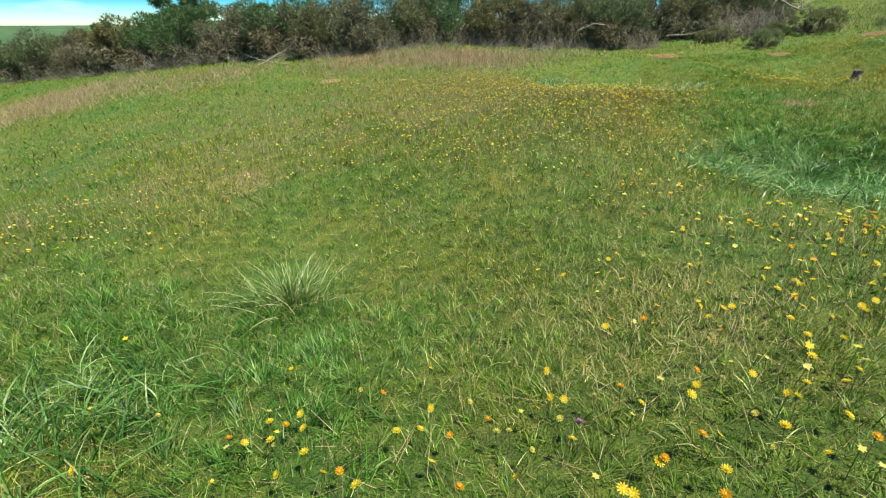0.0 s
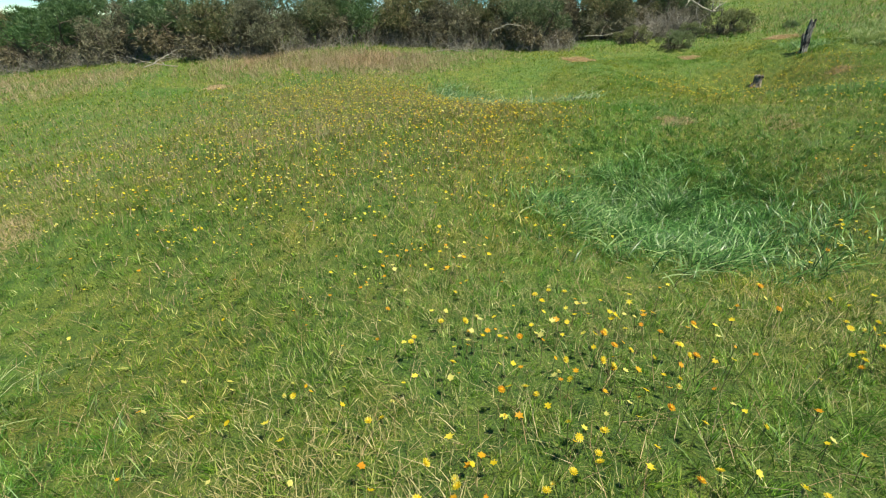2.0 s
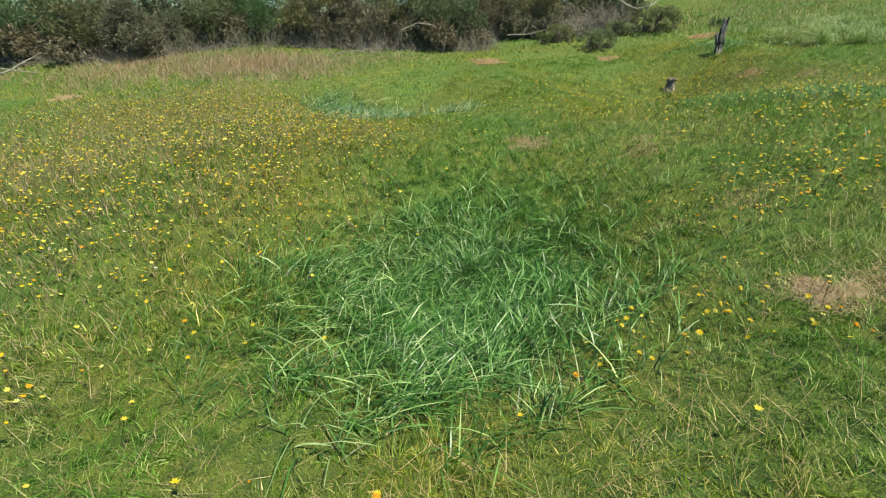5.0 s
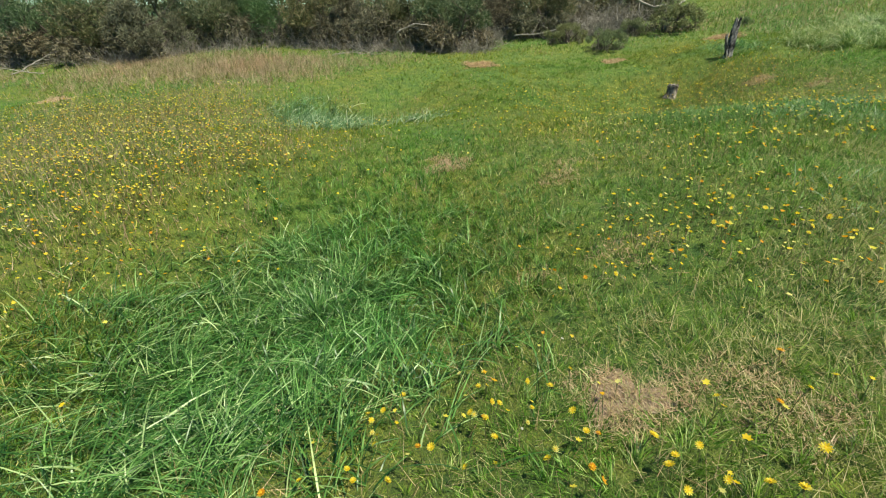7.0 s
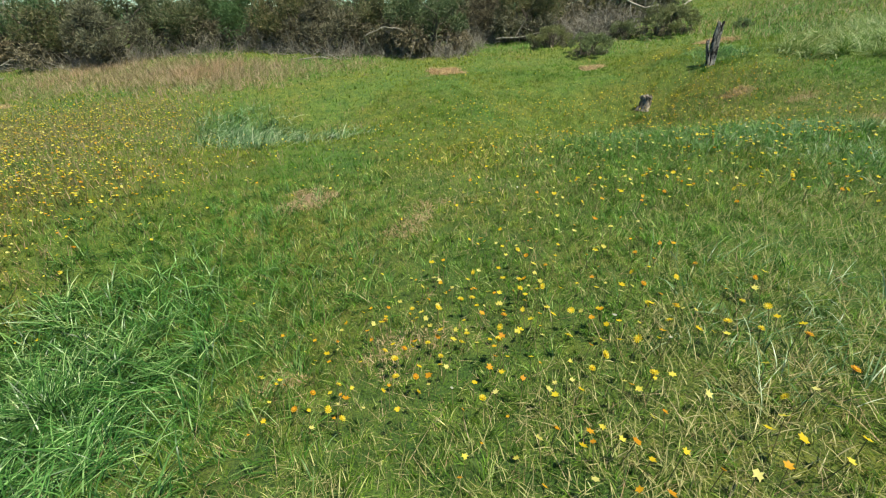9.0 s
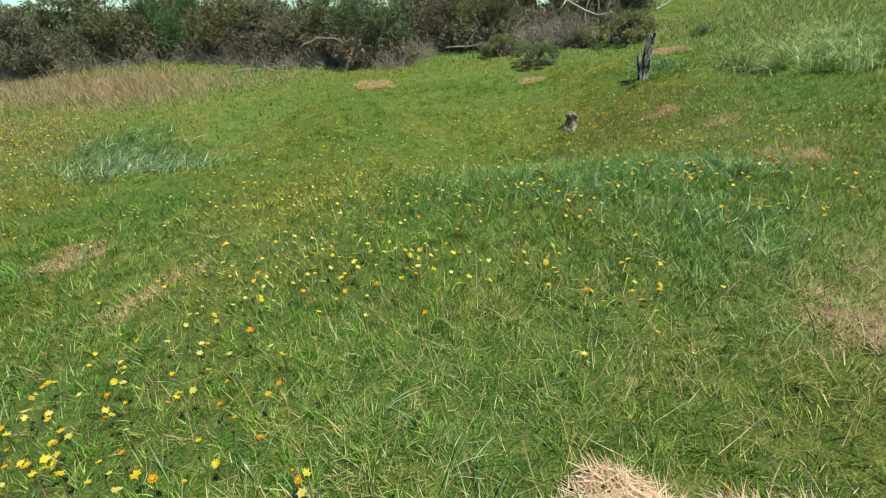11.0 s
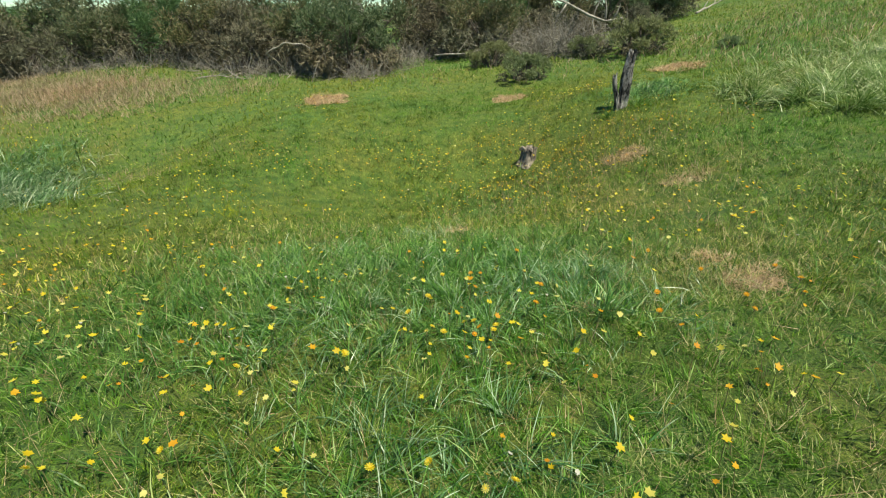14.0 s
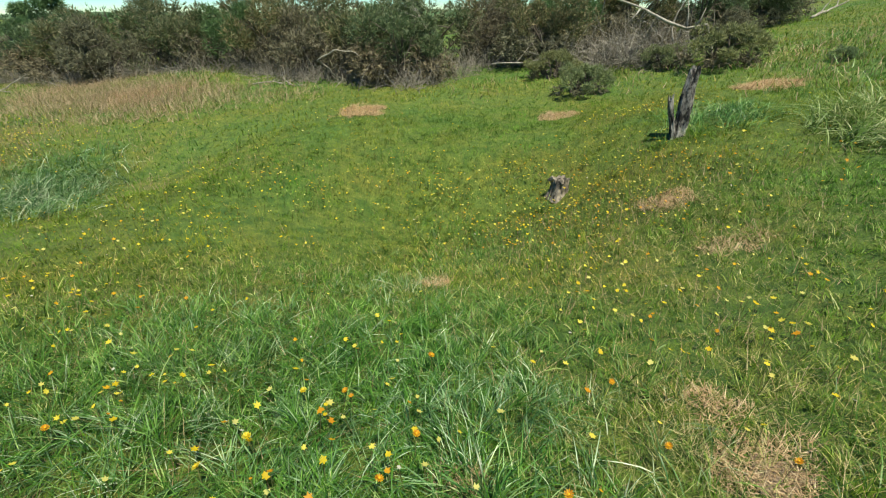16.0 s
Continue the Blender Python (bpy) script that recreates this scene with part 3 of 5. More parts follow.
LONGER = [(9.9, 9.2, 0.9, 1.0), (10.6, 9.0, 0.8, 1.0), (11.2, 9.4, 0.6, 0.9), (10.8, 7.0, 0.6, 0.9), (11.4, 10.6, 0.6, 1.0), (11.4, 7.5, 0.6, 0.7), (9.2, 8.6, 0.8, 0.6), (5.9, 6.3, 0.9, 0.6), (-1.7, 2.2, 0.9, 0.5), (13.6, 8.9, 0.7, 0.5)]
x, y = patch_points(LONGER, 520, 0.02, 0.5, 1.0)
n = len(x)
blades("longer_grass", x, y, rng.uniform(0.12, 0.28, n), rng.uniform(0.003, 0.006, n), rng.uniform(5, 55, n), rng.uniform(0.3, 1.2, n), M_FRESH,
       "longer broad green blades standing over the turf", "grass", segs=3)
LIGHTER = [(11.2, 9.0, 0.8, 1.0), (11.6, 9.5, 0.6, 0.9), (10.4, 8.6, 0.6, 0.7), (12.2, 9.3, 0.5, 0.7), (10.0, 9.6, 0.7, 0.6), (11.2, 7.6, 0.6, 0.8), (10.7, 11.2, 0.5, 0.6), (8.9, 5.4, 0.5, 0.6)]
x, y = patch_points(LIGHTER, 1000, 0.02, 0.5, 1.0)
n = len(x)
x, y, lie, tall = tufts(x, y, 0.16, 0.4)
blades("pale_green_grass", x, y, rng.uniform(0.10, 0.24, n) * tall, rng.uniform(0.003, 0.0055, n), rng.uniform(8, 60, n), rng.uniform(0.3, 1.1, n), M_SEDGE,
       "pale green arching blades through the thick grass", "grass", segs=3, heading=lie)
BANK = [(15.5, 20.6, 1.4, 1.0), (17.0, 19.0, 1.5, 1.0), (18.5, 17.4, 1.7, 1.0), (17.6, 22.0, 1.7, 1.0), (19.8, 20.0, 1.9, 1.0), (16.0, 17.2, 1.2, 0.7), (20.5, 23.0, 2.2, 0.8), (13.0, 19.6, 1.0, 0.6), (9.4, 19.8, 1.2, 0.5), (0.0, 19.8, 1.0, 1.0)]
x, y = patch_points(BANK, 150, 0.02, 0.5, 1.0)
n = len(x)
half = rng.uniform(0, 1, n) < 0.62
for k, mat, words in ((half, M_FRESH, "tall uneven green grass on the bank"), (~half, M_SEED, "tall brown seeding grass on the bank")):
    m = int(k.sum())
    blades("bank_grass", x[k], y[k], rng.uniform(0.10, 0.30, m), rng.uniform(0.007, 0.014, m), rng.uniform(3, 50, m), rng.uniform(0.1, 0.8, m), mat, words, "grass")


# separate tussocks of long grass
def tussock(x, y, size, count, label, material=M_LUSH):
    base = base_at("grass_tussock", x, y)
    for c in range(5):
        n = count // 5
        r, a = np.abs(rng.normal(0, 0.15 * size, n)), c * 1.257 + rng.normal(0, 0.5, n)
        px, py = r * np.cos(a), r * np.sin(a)
        pz = ground_z(x + px, y + py) - gz(x, y) - 0.01
        blades("leaf_clump", px, py, rng.uniform(0.14, 0.42, n) * size, rng.uniform(0.0035, 0.007, n), np.clip(8 + 120 * r / size + rng.normal(0, 14, n), -10, 78), rng.uniform(0.3, 0.95, n),
               material, "", "", segs=3, heading=a + rng.normal(0, 0.8, n), z=pz, parent=base)
    return tagged(base, label, "grass tussock", "tussocks in the meadow")


tussock(-1.21, 3.21, 1.25, 650, "bright green tussock of long arching grass", M_COARSE)
tussock(4.75, 5.9, 1.0, 500, "long blue-green grass tussock in the hollow")
tussock(3.9, 5.2, 0.9, 420, "long blue-green grass tussock at the hollow's edge")
tussock(3.5, 12.6, 1.3, 320, "long pale blue-green tussock in the hollow", M_SEDGE)
tussock(4.4, 10.9, 0.8, 160, "long pale blue-green tussock in the hollow", M_SEDGE)
tussock(5.5, 11.6, 0.8, 160, "long pale blue-green tussock in the hollow", M_SEDGE)
tussock(13.45, 14.55, 0.6, 120, "fresh grass tuft at the foot of the post", M_FRESH)
tussock(13.02, 14.45, 0.5, 120, "fresh grass tuft at the foot of the post", M_FRESH)
tussock(11.6, 13.95, 0.7, 140, "fresh grass tuft beside the stump", M_FRESH)
tussock(12.05, 8.9, 0.7, 160, "small green tussock beside a dry patch")
tussock(15.2, 14.8, 1.1, 260, "tall pale tussock on the bank", M_COARSE)
tussock(16.3, 15.6, 1.3, 260, "tall pale tussock on the bank", M_COARSE)


# a flattened heap of cut, dry grass
def straw_heap(x, y):
    base = base_at("cut_grass_heap", x, y)
    n = 22000
    a, r = rng.uniform(0, 2 * np.pi, n), np.sqrt(rng.uniform(0, 1, n))
    edge = 0.64 + 0.09 * np.sin(3 * a + 1) + 0.06 * np.sin(7 * a) + 0.04 * np.sin(13 * a + 2)
    px, py = r * edge * np.cos(a), 0.95 * r * edge * np.sin(a)
    pz = ground_z(x + px, y + py) - gz(x, y) + 0.09 * (1 - r ** 3) * rng.uniform(0.5, 1.0, n)
    blades("stalk_mat", px, py, rng.uniform(0.035, 0.11, n), rng.uniform(0.002, 0.0042, n), rng.uniform(70, 90, n), rng.uniform(0.0, 0.15, n), M_HEAP, "", "", segs=1, z=pz + 0.012, parent=base)
    bm = bmesh.new()
    rim = [bm.verts.new((0.93 * (0.64 + 0.09 * math.sin(3 * b + 1) + 0.06 * math.sin(7 * b)) * math.cos(b), 0.9 * (0.64 + 0.09 * math.sin(3 * b + 1) + 0.06 * math.sin(7 * b)) * math.sin(b), 0))
           for b in [i * math.tau / 40 for i in range(40)]]
    mid = [bm.verts.new((v.co.x * 0.6, v.co.y * 0.6, 0)) for v in rim]
    hub = bm.verts.new((0, 0, 0))
    for i in range(40):
        j = (i + 1) % 40
        bm.faces.new((rim[i], rim[j], mid[j], mid[i]))
        bm.faces.new((mid[i], mid[j], hub))
    for v in bm.verts:
        v.co.z = gz(x + v.co.x, y + v.co.y) - gz(x, y) + (0.07 if v not in rim else -0.01)
    part("matted_base", bm, M_HEAP, base, smooth=True)
    return tagged(base, "flattened heap of pale cut dry grass", "straw heap")


straw_heap(10.12, 5.0)


# ---- hedge of gorse and scrub ----
def tube(bm, points, radii, sides=7, knobbly=0.0, seed=0):
    """A tapering limb along points, closed at both ends."""
    pts = [Vector(p) for p in points]
    rings = []
    rnd = random.Random(seed)
    for i, p in enumerate(pts):
        way = (pts[min(i + 1, len(pts) - 1)] - pts[max(i - 1, 0)]).normalized()
        u = way.cross(Vector((0.31, 0.87, 0.38))).normalized()
        v = way.cross(u)
        rings.append([bm.verts.new(p + (u * math.cos(a) + v * math.sin(a)) * radii[i] * (1 + knobbly * rnd.uniform(-1, 1)))
                      for a in [k * math.tau / sides for k in range(sides)]])
    for a, b in zip(rings, rings[1:]):
        for k in range(sides):
            bm.faces.new((a[k], a[(k + 1) % sides], b[(k + 1) % sides], b[k]))
    bm.faces.new(rings[0])
    bm.faces.new(rings[-1][::-1])


def limb_points(start, way, length, steps, bend, rnd):
    p, d, out = Vector(start), Vector(way).normalized(), [Vector(start)]
    for _ in range(steps):
        d = (d + Vector((rnd.uniform(-bend, bend), rnd.uniform(-bend, bend), rnd.uniform(-bend, bend) * 0.6))).normalized()
        p = p + d * length / steps
        out.append(p.copy())
    return out


def sprigs(name, centres, count, radius, size, spread, material, parent, squash=0.8, seed=1, upward=0.6, drop=0.0):
    """Foliage: clumps of narrow pointed sprigs that face out of and up from the clumps' centres."""
    r = np.random.default_rng(seed)
    centres = np.array(centres)
    which = r.integers(0, len(centres), count)
    d = r.normal(0, 1, (count, 3))
    d /= np.linalg.norm(d, axis=1)[:, None]
    depth = r.uniform(0.45, 1.0, count) ** 0.6 + r.normal(0, 0.08, count)
    rad = np.array(radius)[which] * depth
    P = centres[which] + d * rad[:, None] * np.array([1, 1, squash])
    way = d + np.array([0, 0, upward]) + r.normal(0, spread, (count, 3))
    way[:, 2] -= drop
    way /= np.linalg.norm(way, axis=1)[:, None]
    side = np.cross(way, r.normal(0, 1, (count, 3)))
    side /= np.linalg.norm(side, axis=1)[:, None] + 1e-9
    L, W = r.uniform(0.6, 1.4, count) * size, r.uniform(0.6, 1.3, count) * size * 0.2
    other = np.cross(way, side)
    tip, b = P + way * L[:, None], P
    tip2 = P + (way * 0.75 + other * 0.55) * L[:, None]
    tip3 = P + (way * 0.75 - other * 0.45 + side * 0.3) * L[:, None]
    sw, ow = side * W[:, None] / 2, (side * 0.8 + other * 0.2) * W[:, None] / 2
    V = np.stack([b - sw, b + sw, tip, b - ow, b + ow, tip2, b - sw, b + ow, tip3], 1).reshape(-1, 3)
    keep = np.repeat(P[:, 2] > 0.03, 3)
    return tagged(mesh_part(name, tri_mesh(name, V, np.arange(9 * count).reshape(-1, 3)[keep]), material, parent), kind="stuff")


def bush(seed, width, height, count, leaf, dead_share, size=0.13, lumps=16):
    """One shrub at the origin: bare limbs, a grey skirt of dead twigs, a ragged crown."""
    rnd = random.Random(seed)
    base = new("gorse_bush")
    base.empty_display_size = 0.1
    bm = bmesh.new()
    tops = []
    for i in range(9):
        a = i * math.tau / 9 + rnd.uniform(-0.3, 0.3)
        out = rnd.uniform(0.25, 0.9)
        pts = limb_points((0.12 * math.cos(a), 0.12 * math.sin(a), -0.05), (out * math.cos(a), out * math.sin(a), 1.0), height * rnd.uniform(0.6, 0.9), 6, 0.28, rnd)
        tube(bm, pts, [0.045 * (1 - 0.75 * j / 6) for j in range(7)], 6, 0.15, seed + i)
        tops.append(pts[-1])
        for j in (2, 3, 4, 5):
            q = limb_points(pts[j], (rnd.uniform(-1, 1), rnd.uniform(-1, 1), rnd.uniform(-0.1, 0.7)), height * rnd.uniform(0.2, 0.4), 4, 0.35, rnd)
            tube(bm, q, [0.018 * (1 - 0.8 * k / 4) for k in range(5)], 4, 0.1, seed + 7 * i + j)
    part("trunk", bm, M_BARK, base)
    centres, radii = [], []
    for i in range(lumps):
        a, t = rnd.uniform(0, math.tau), rnd.uniform(0, 1) ** 0.7
        h = rnd.uniform(0.32, 0.86)
        reach = width / 2 * math.sqrt(max(0.12, 1 - ((h - 0.45) / 0.62) ** 2)) * t
        centres.append((reach * math.cos(a), reach * math.sin(a), height * h))
        radii.append(rnd.uniform(0.13, 0.25) * height)
    for p in tops[:4]:
        centres.append((p.x * 0.8, p.y * 0.8, min(p.z, height * 0.9)))
        radii.append(rnd.uniform(0.10, 0.17) * height)
    sprigs("crown", centres, count, radii, size, 0.55, leaf, base, seed=seed + 1)
    low, low_r = [], []
    for i in range(12):
        a, t = rnd.uniform(0, math.tau), rnd.uniform(0.4, 1)
        low.append((width * 0.46 * t * math.cos(a), width * 0.46 * t * math.sin(a), height * rnd.uniform(0.1, 0.36)))
        low_r.append(rnd.uniform(0.14, 0.24) * height)
    sprigs("dead_skirt", low, int(count * dead_share), low_r, size * 1.35, 0.9, M_BROWN, base, squash=0.8, seed=seed + 2, upward=0.1, drop=0.15)
    return base


def bush_spot(x, y, turn, s):
    return pose(x, y, gz(x, y) - 0.04, 0, 0, turn) @ Matrix.Diagonal((s, s, s, 1))


OLIVE = "olive-green gorse bush with a grey dead skirt"
BROWN = "brown half-dead gorse bush in the hedge"
GREEN = "blue-green leafy scrub bush in the hedge"
KINDS = [tagged(bush(3, 2.6, 2.0, 5000, M_GORSE, 0.32, size=0.125), OLIVE, "bush", "hedge bushes"),
         tagged(bush(17, 2.4, 2.1, 5000, M_GORSE, 0.36, size=0.125), OLIVE, "bush", "hedge bushes"),
         tagged(bush(29, 2.5, 1.9, 4200, M_BROWN, 0.42, size=0.12), BROWN, "bush", "hedge bushes"),
         tagged(bush(41, 2.5, 2.1, 5200, M_GREEN, 0.26, size=0.11), GREEN, "bush", "hedge bushes")]
BACK = [tagged(bush(71, 2.6, 2.1, 2600, M_GORSE, 0.1, size=0.15), "olive-green gorse bush behind the hedge front", "bush", "hedge bushes"),
        tagged(bush(83, 2.5, 2.1, 2600, M_GREEN, 0.1, size=0.14), "blue-green leafy scrub bush behind the hedge front", "bush", "hedge bushes")]
# front row from far along the hedge, then the rows behind it: x, y, kind, size
FRONT = [(-24.0, 27.9, 0, 1.2), (-21.0, 26.9, 1, 1.15), (-18.2, 25.7, 2, 1.1), (-15.8, 24.7, 0, 1.2), (-13.4, 23.6, 3, 1.2), (-11.0, 22.6, 3, 1.2),
         (-9.0, 21.8, 2, 1.1), (-7.0, 21.0, 0, 1.1), (-5.0, 20.2, 1, 1.05), (-3.2, 19.8, 2, 1.0), (-1.5, 21.6, 0, 1.05)]
FRONT_2 = [(0.4, 22.1, 3, 1.0), (2.1, 21.6, 1, 1.0), (3.7, 20.9, 2, 1.0), (5.2, 21.1, 0, 1.0), (6.9, 20.3, 1, 1.02), (8.6, 23.6, 2, 1.0), (10.4, 22.6, 0, 1.0)]
BEHIND = [(-10.2, 24.6, 1, 1.1), (-6.2, 23.2, 3, 1.15), (-3.4, 22.6, 0, 1.15), (-0.6, 24.2, 1, 1.15), (1.9, 24.0, 0, 1.15), (4.4, 23.4, 3, 1.1), (6.6, 22.9, 0, 1.1), (8.4, 26.2, 1, 1.2)]
BEHIND_2 = [(10.6, 25.4, 3, 1.2), (12.6, 25.6, 0, 1.2), (14.8, 26.4, 1, 1.1), (17.0, 27.5, 0, 0.9), (12.2, 23.2, 2, 0.62), (13.6, 22.6, 2, 0.5), (15.6, 24.4, 2, 0.5)]
for i, (bx, by, k, s) in enumerate(FRONT + FRONT_2 + BEHIND_2):
    copy_thing(KINDS[k], bush_spot(bx, by, 67.0 * i, s))
for i, (bx, by, k, s) in enumerate(BEHIND):
    copy_thing(BACK[1 if k == 3 else 0], bush_spot(bx, by, 71.0 * i, s))
BACK[0].matrix_world, BACK[1].matrix_world = bush_spot(-19.5, 28.6, 10, 1.0), bush_spot(9.6, 27.6, 90, 1.1)
for k, (bx, by, s) in enumerate([(-27.0, 29.0, 0.9), (-13.0, 26.0, 1.0), (-16.5, 27.0, 0.9), (-8.3, 24.4, 1.0)]):
    KINDS[k].matrix_world = bush_spot(bx, by, 40.0 * k, s)

low_shrub = bush(53, 1.7, 0.85, 3400, M_SAGE, 0.12, size=0.09, lumps=12)
low_shrub.name = "low_shrub"
low_shrub.matrix_world = bush_spot(14.5, 20.55, 0, 1.1)
tagged(low_shrub, "low grey-green shrub at the foot of the bank", "shrub", "low shrubs")
copy_thing(low_shrub, bush_spot(10.9, 20.6, 120, 0.72))
copy_thing(low_shrub, bush_spot(13.6, 21.0, 220, 0.6))
copy_thing(low_shrub, bush_spot(16.6, 19.6, 300, 0.3))
copy_thing(low_shrub, bush_spot(11.65, 18.95, 20, 0.7))


# dead brushwood along the hedge's foot
def brushwood():
    n = 5000
    s = rng.uniform(0, 1, n)
    foot = np.array([(-23, 26.2), (-14.8, 22.7), (-10.7, 21.2), (-6.7, 19.8), (-3.3, 18.7), (-1.9, 20.0), (1.5, 20.6), (3.5, 19.7), (5.3, 19.8), (7.7, 19.2), (8.6, 22.3), (12.0, 22.0), (14.0, 21.8)])
    k = np.minimum((s * (len(foot) - 1)).astype(int), len(foot) - 2)
    f = (s * (len(foot) - 1) - k)[:, None]
    p = foot[k] * (1 - f) + foot[k + 1] * f + rng.normal(0, 0.32, (n, 2)) + np.array([0, 0.45])
    heap = np.arange(n) > 4200
    p[heap] = np.array([12.7, 21.7]) + rng.normal(0, 1, (int(heap.sum()), 2)) * np.array([0.8, 0.45])
    L = rng.uniform(0.25, 0.9, n)
    a, e = rng.uniform(0, 2 * np.pi, n), np.radians(np.abs(rng.normal(35, 28, n)))
    d = np.stack([np.cos(a) * np.cos(e), np.sin(a) * np.cos(e), np.sin(e)], -1)
    b = np.stack([p[:, 0], p[:, 1], ground_z(p[:, 0], p[:, 1]) - 0.02 + rng.uniform(0, np.where(heap, 0.85, 0.3), n) ** 2], -1)
    u = np.cross(d, rng.normal(0, 1, (n, 3)))
    u /= np.linalg.norm(u, axis=1)[:, None]
    v = np.cross(d, u)
    R = rng.uniform(0.004, 0.011, n)[:, None]
    bend = u * (L * rng.normal(0, 0.14, n))[:, None]
    rows = []
    for t, q in ((0, 1.0), (0.5, 0.8), (1.0, 0.3)):
        c = b + d * (L * t)[:, None] + bend * (4 * t * (1 - t))
        for w in range(3):
            rows.append(c + (u * math.cos(w * 2.094) + v * math.sin(w * 2.094)) * R * q)
    V = np.stack(rows, 1).reshape(-1, 3)
    T = []
    for lo in (0, 3):
        for w in range(3):
            w2 = (w + 1) % 3
            T += [[lo + w, lo + w2, lo + 3 + w2], [lo + w, lo + 3 + w2, lo + 3 + w]]
    T = ((np.arange(n) * 9)[:, None, None] + np.array(T)[None]).reshape(-1, 3)
    return tagged(mesh_part("brushwood", tri_mesh("brushwood", V, T), M_TWIG), "tangle of grey dead twigs under the hedge", "dead twigs", kind="stuff")


brushwood()


def dead_branch(x, y, z, turn, pitch, length, thick, seed, label, forks=3, bend=0.3):
    thick *= 0.7
    """A bleached fallen limb, lying from its butt at x, y."""
    rnd = random.Random(seed)
    base = base_at("dead_branch", x, y, z, turn)
    a = radians(pitch)
    pts = limb_points((0, 0, 0), (math.cos(a), 0, math.sin(a)), length, 12, bend, rnd)
    bm = bmesh.new()
    tube(bm, pts, [thick * (1 - 0.75 * i / 12) for i in range(13)], 8, 0.15, seed)
    part("limb", bm, M_DEADWOOD, base, smooth=True)
    for f in range(forks):
        j = rnd.randint(3, 10)
        q = limb_points(pts[j], (rnd.uniform(0.2, 1), rnd.uniform(-0.8, 0.8), rnd.uniform(-0.3, 0.9)), length * rnd.uniform(0.2, 0.4), 6, 0.3, rnd)
        bm = bmesh.new()
        tube(bm, q, [thick * 0.5 * (1 - 0.8 * i / 6) for i in range(7)], 6, 0.15, seed + f + 1)
        part("side_shoot", bm, M_DEADWOOD, base, smooth=True)
    return tagged(base, label, "branch", "fallen branches")


dead_branch(-6.9, 18.7, gz(-6.9, 18.7) + 0.03, 8, 12, 2.0, 0.035, 5, "bleached forked dead branch lying at the hedge foot", 4)
dead_branch(-5.6, 18.3, gz(-5.6, 18.3) + 0.03, 200, 6, 1.5, 0.025, 6, "thin bleached dead branch lying at the hedge foot", 2)
dead_branch(2.9, 19.2, gz(2.9, 19.2) + 0.03, 5, 18, 1.7, 0.03, 8, "grey dead branch leaning in front of the hedge", 5)
dead_branch(4.2, 19.2, gz(4.2, 19.2) + 0.03, 170, 25, 1.4, 0.02, 9, "thin grey dead branch leaning in the hedge", 3)

dead_branch(13.6, 20.9, gz(13.6, 20.9) + 0.6, 120, 62, 1.6, 0.028, 13, "upright dead branch in the scrub", 2)
dead_branch(9.2, 21.3, gz(9.2, 21.3) + 0.25, 4, 3, 2.6, 0.03, 14, "long grey dead branch lying across the scrub", 4, 0.2)
dead_branch(18.2, 27.5, gz(18.2, 27.5) + 0.02, 40, 25, 1.6, 0.07, 15, "thick pale dead log on top of the bank", 2)


for bx, by, tilt, tall, seed in ((-8.6, 22.4, 75, 2.6, 31), (-0.2, 22.6, 80, 2.5, 32), (7.6, 21.6, 70, 2.3, 33), (11.6, 24.0, 82, 2.8, 34), (12.6, 24.4, 76, 3.0, 35)):
    dead_branch(bx, by, gz(bx, by) - 0.02, 40 * seed, tilt, tall, 0.03, seed, "bare upright dead branch standing in the hedge", 6, 0.2)


# an arched, bare bramble limb in the hedge
def arched_limb(x, y):
    base = base_at("arched_branch", x, y)
    bm = bmesh.new()
    pts = [(1.25 * t, 0.06 * math.sin(9 * t), 0.62 + 0.26 * math.sin(2.7 * t) + 0.02 * math.sin(17 * t)) for t in [i / 14 for i in range(15)]]
    tube(bm, [(0.25, 0.75, -0.05), (0.02, 0.45, 0.4)] + pts, [0.02, 0.02] + [0.02 * (1 - 0.6 * i / 14) for i in range(15)], 7, 0.2, 3)
    part("limb", bm, M_DEADWOOD, base, smooth=True)
    return tagged(base, "bare arched grey branch in front of the hedge", "branch", "fallen branches")


arched_limb(5.0, 19.3)


def leaning_limb():
    """A long pale limb that lies over the scrub, its butt in the ground of the bank."""
    base = base_at("dead_branch", 14.1, 20.5)
    bm = bmesh.new()
    z0 = gz(14.1, 20.5)
    run = [(0.35, 0.1, -0.05), (0.28, 0.02, 0.4), (0.05, -0.15, 1.98 - z0), (-0.35, -0.2, 1.90 - z0), (-0.75, -0.2, 2.03 - z0), (-1.35, -0.2, 2.32 - z0), (-2.05, -0.2, 2.55 - z0), (-3.05, -0.15, 2.62 - z0), (-3.6, 0.1, 2.58 - z0)]
    tube(bm, run, [0.036, 0.036, 0.034, 0.032, 0.03, 0.027, 0.023, 0.017, 0.010], 8, 0.18, 5)
    part("limb", bm, M_DEADWOOD, base, smooth=True)
    for k, (p, q) in enumerate((((-0.35, -0.2, 1.9 - z0), (-0.42, -0.15, 2.45 - z0)), ((-0.2, -0.2, 1.9 - z0), (-0.05, -0.25, 2.3 - z0)), ((-1.35, -0.2, 2.32 - z0), (-1.6, -0.35, 2.0 - z0)))):
        bm = bmesh.new()
        tube(bm, [p, tuple((Vector(p) + Vector(q)) / 2 + Vector((0.03, 0.02, 0))), q], [0.02, 0.015, 0.006], 6, 0.2, k)
        part("side_shoot", bm, M_DEADWOOD, base, smooth=True)
    return tagged(base, "long pale dead limb leaning out of the scrub", "branch", "fallen branches")


leaning_limb()


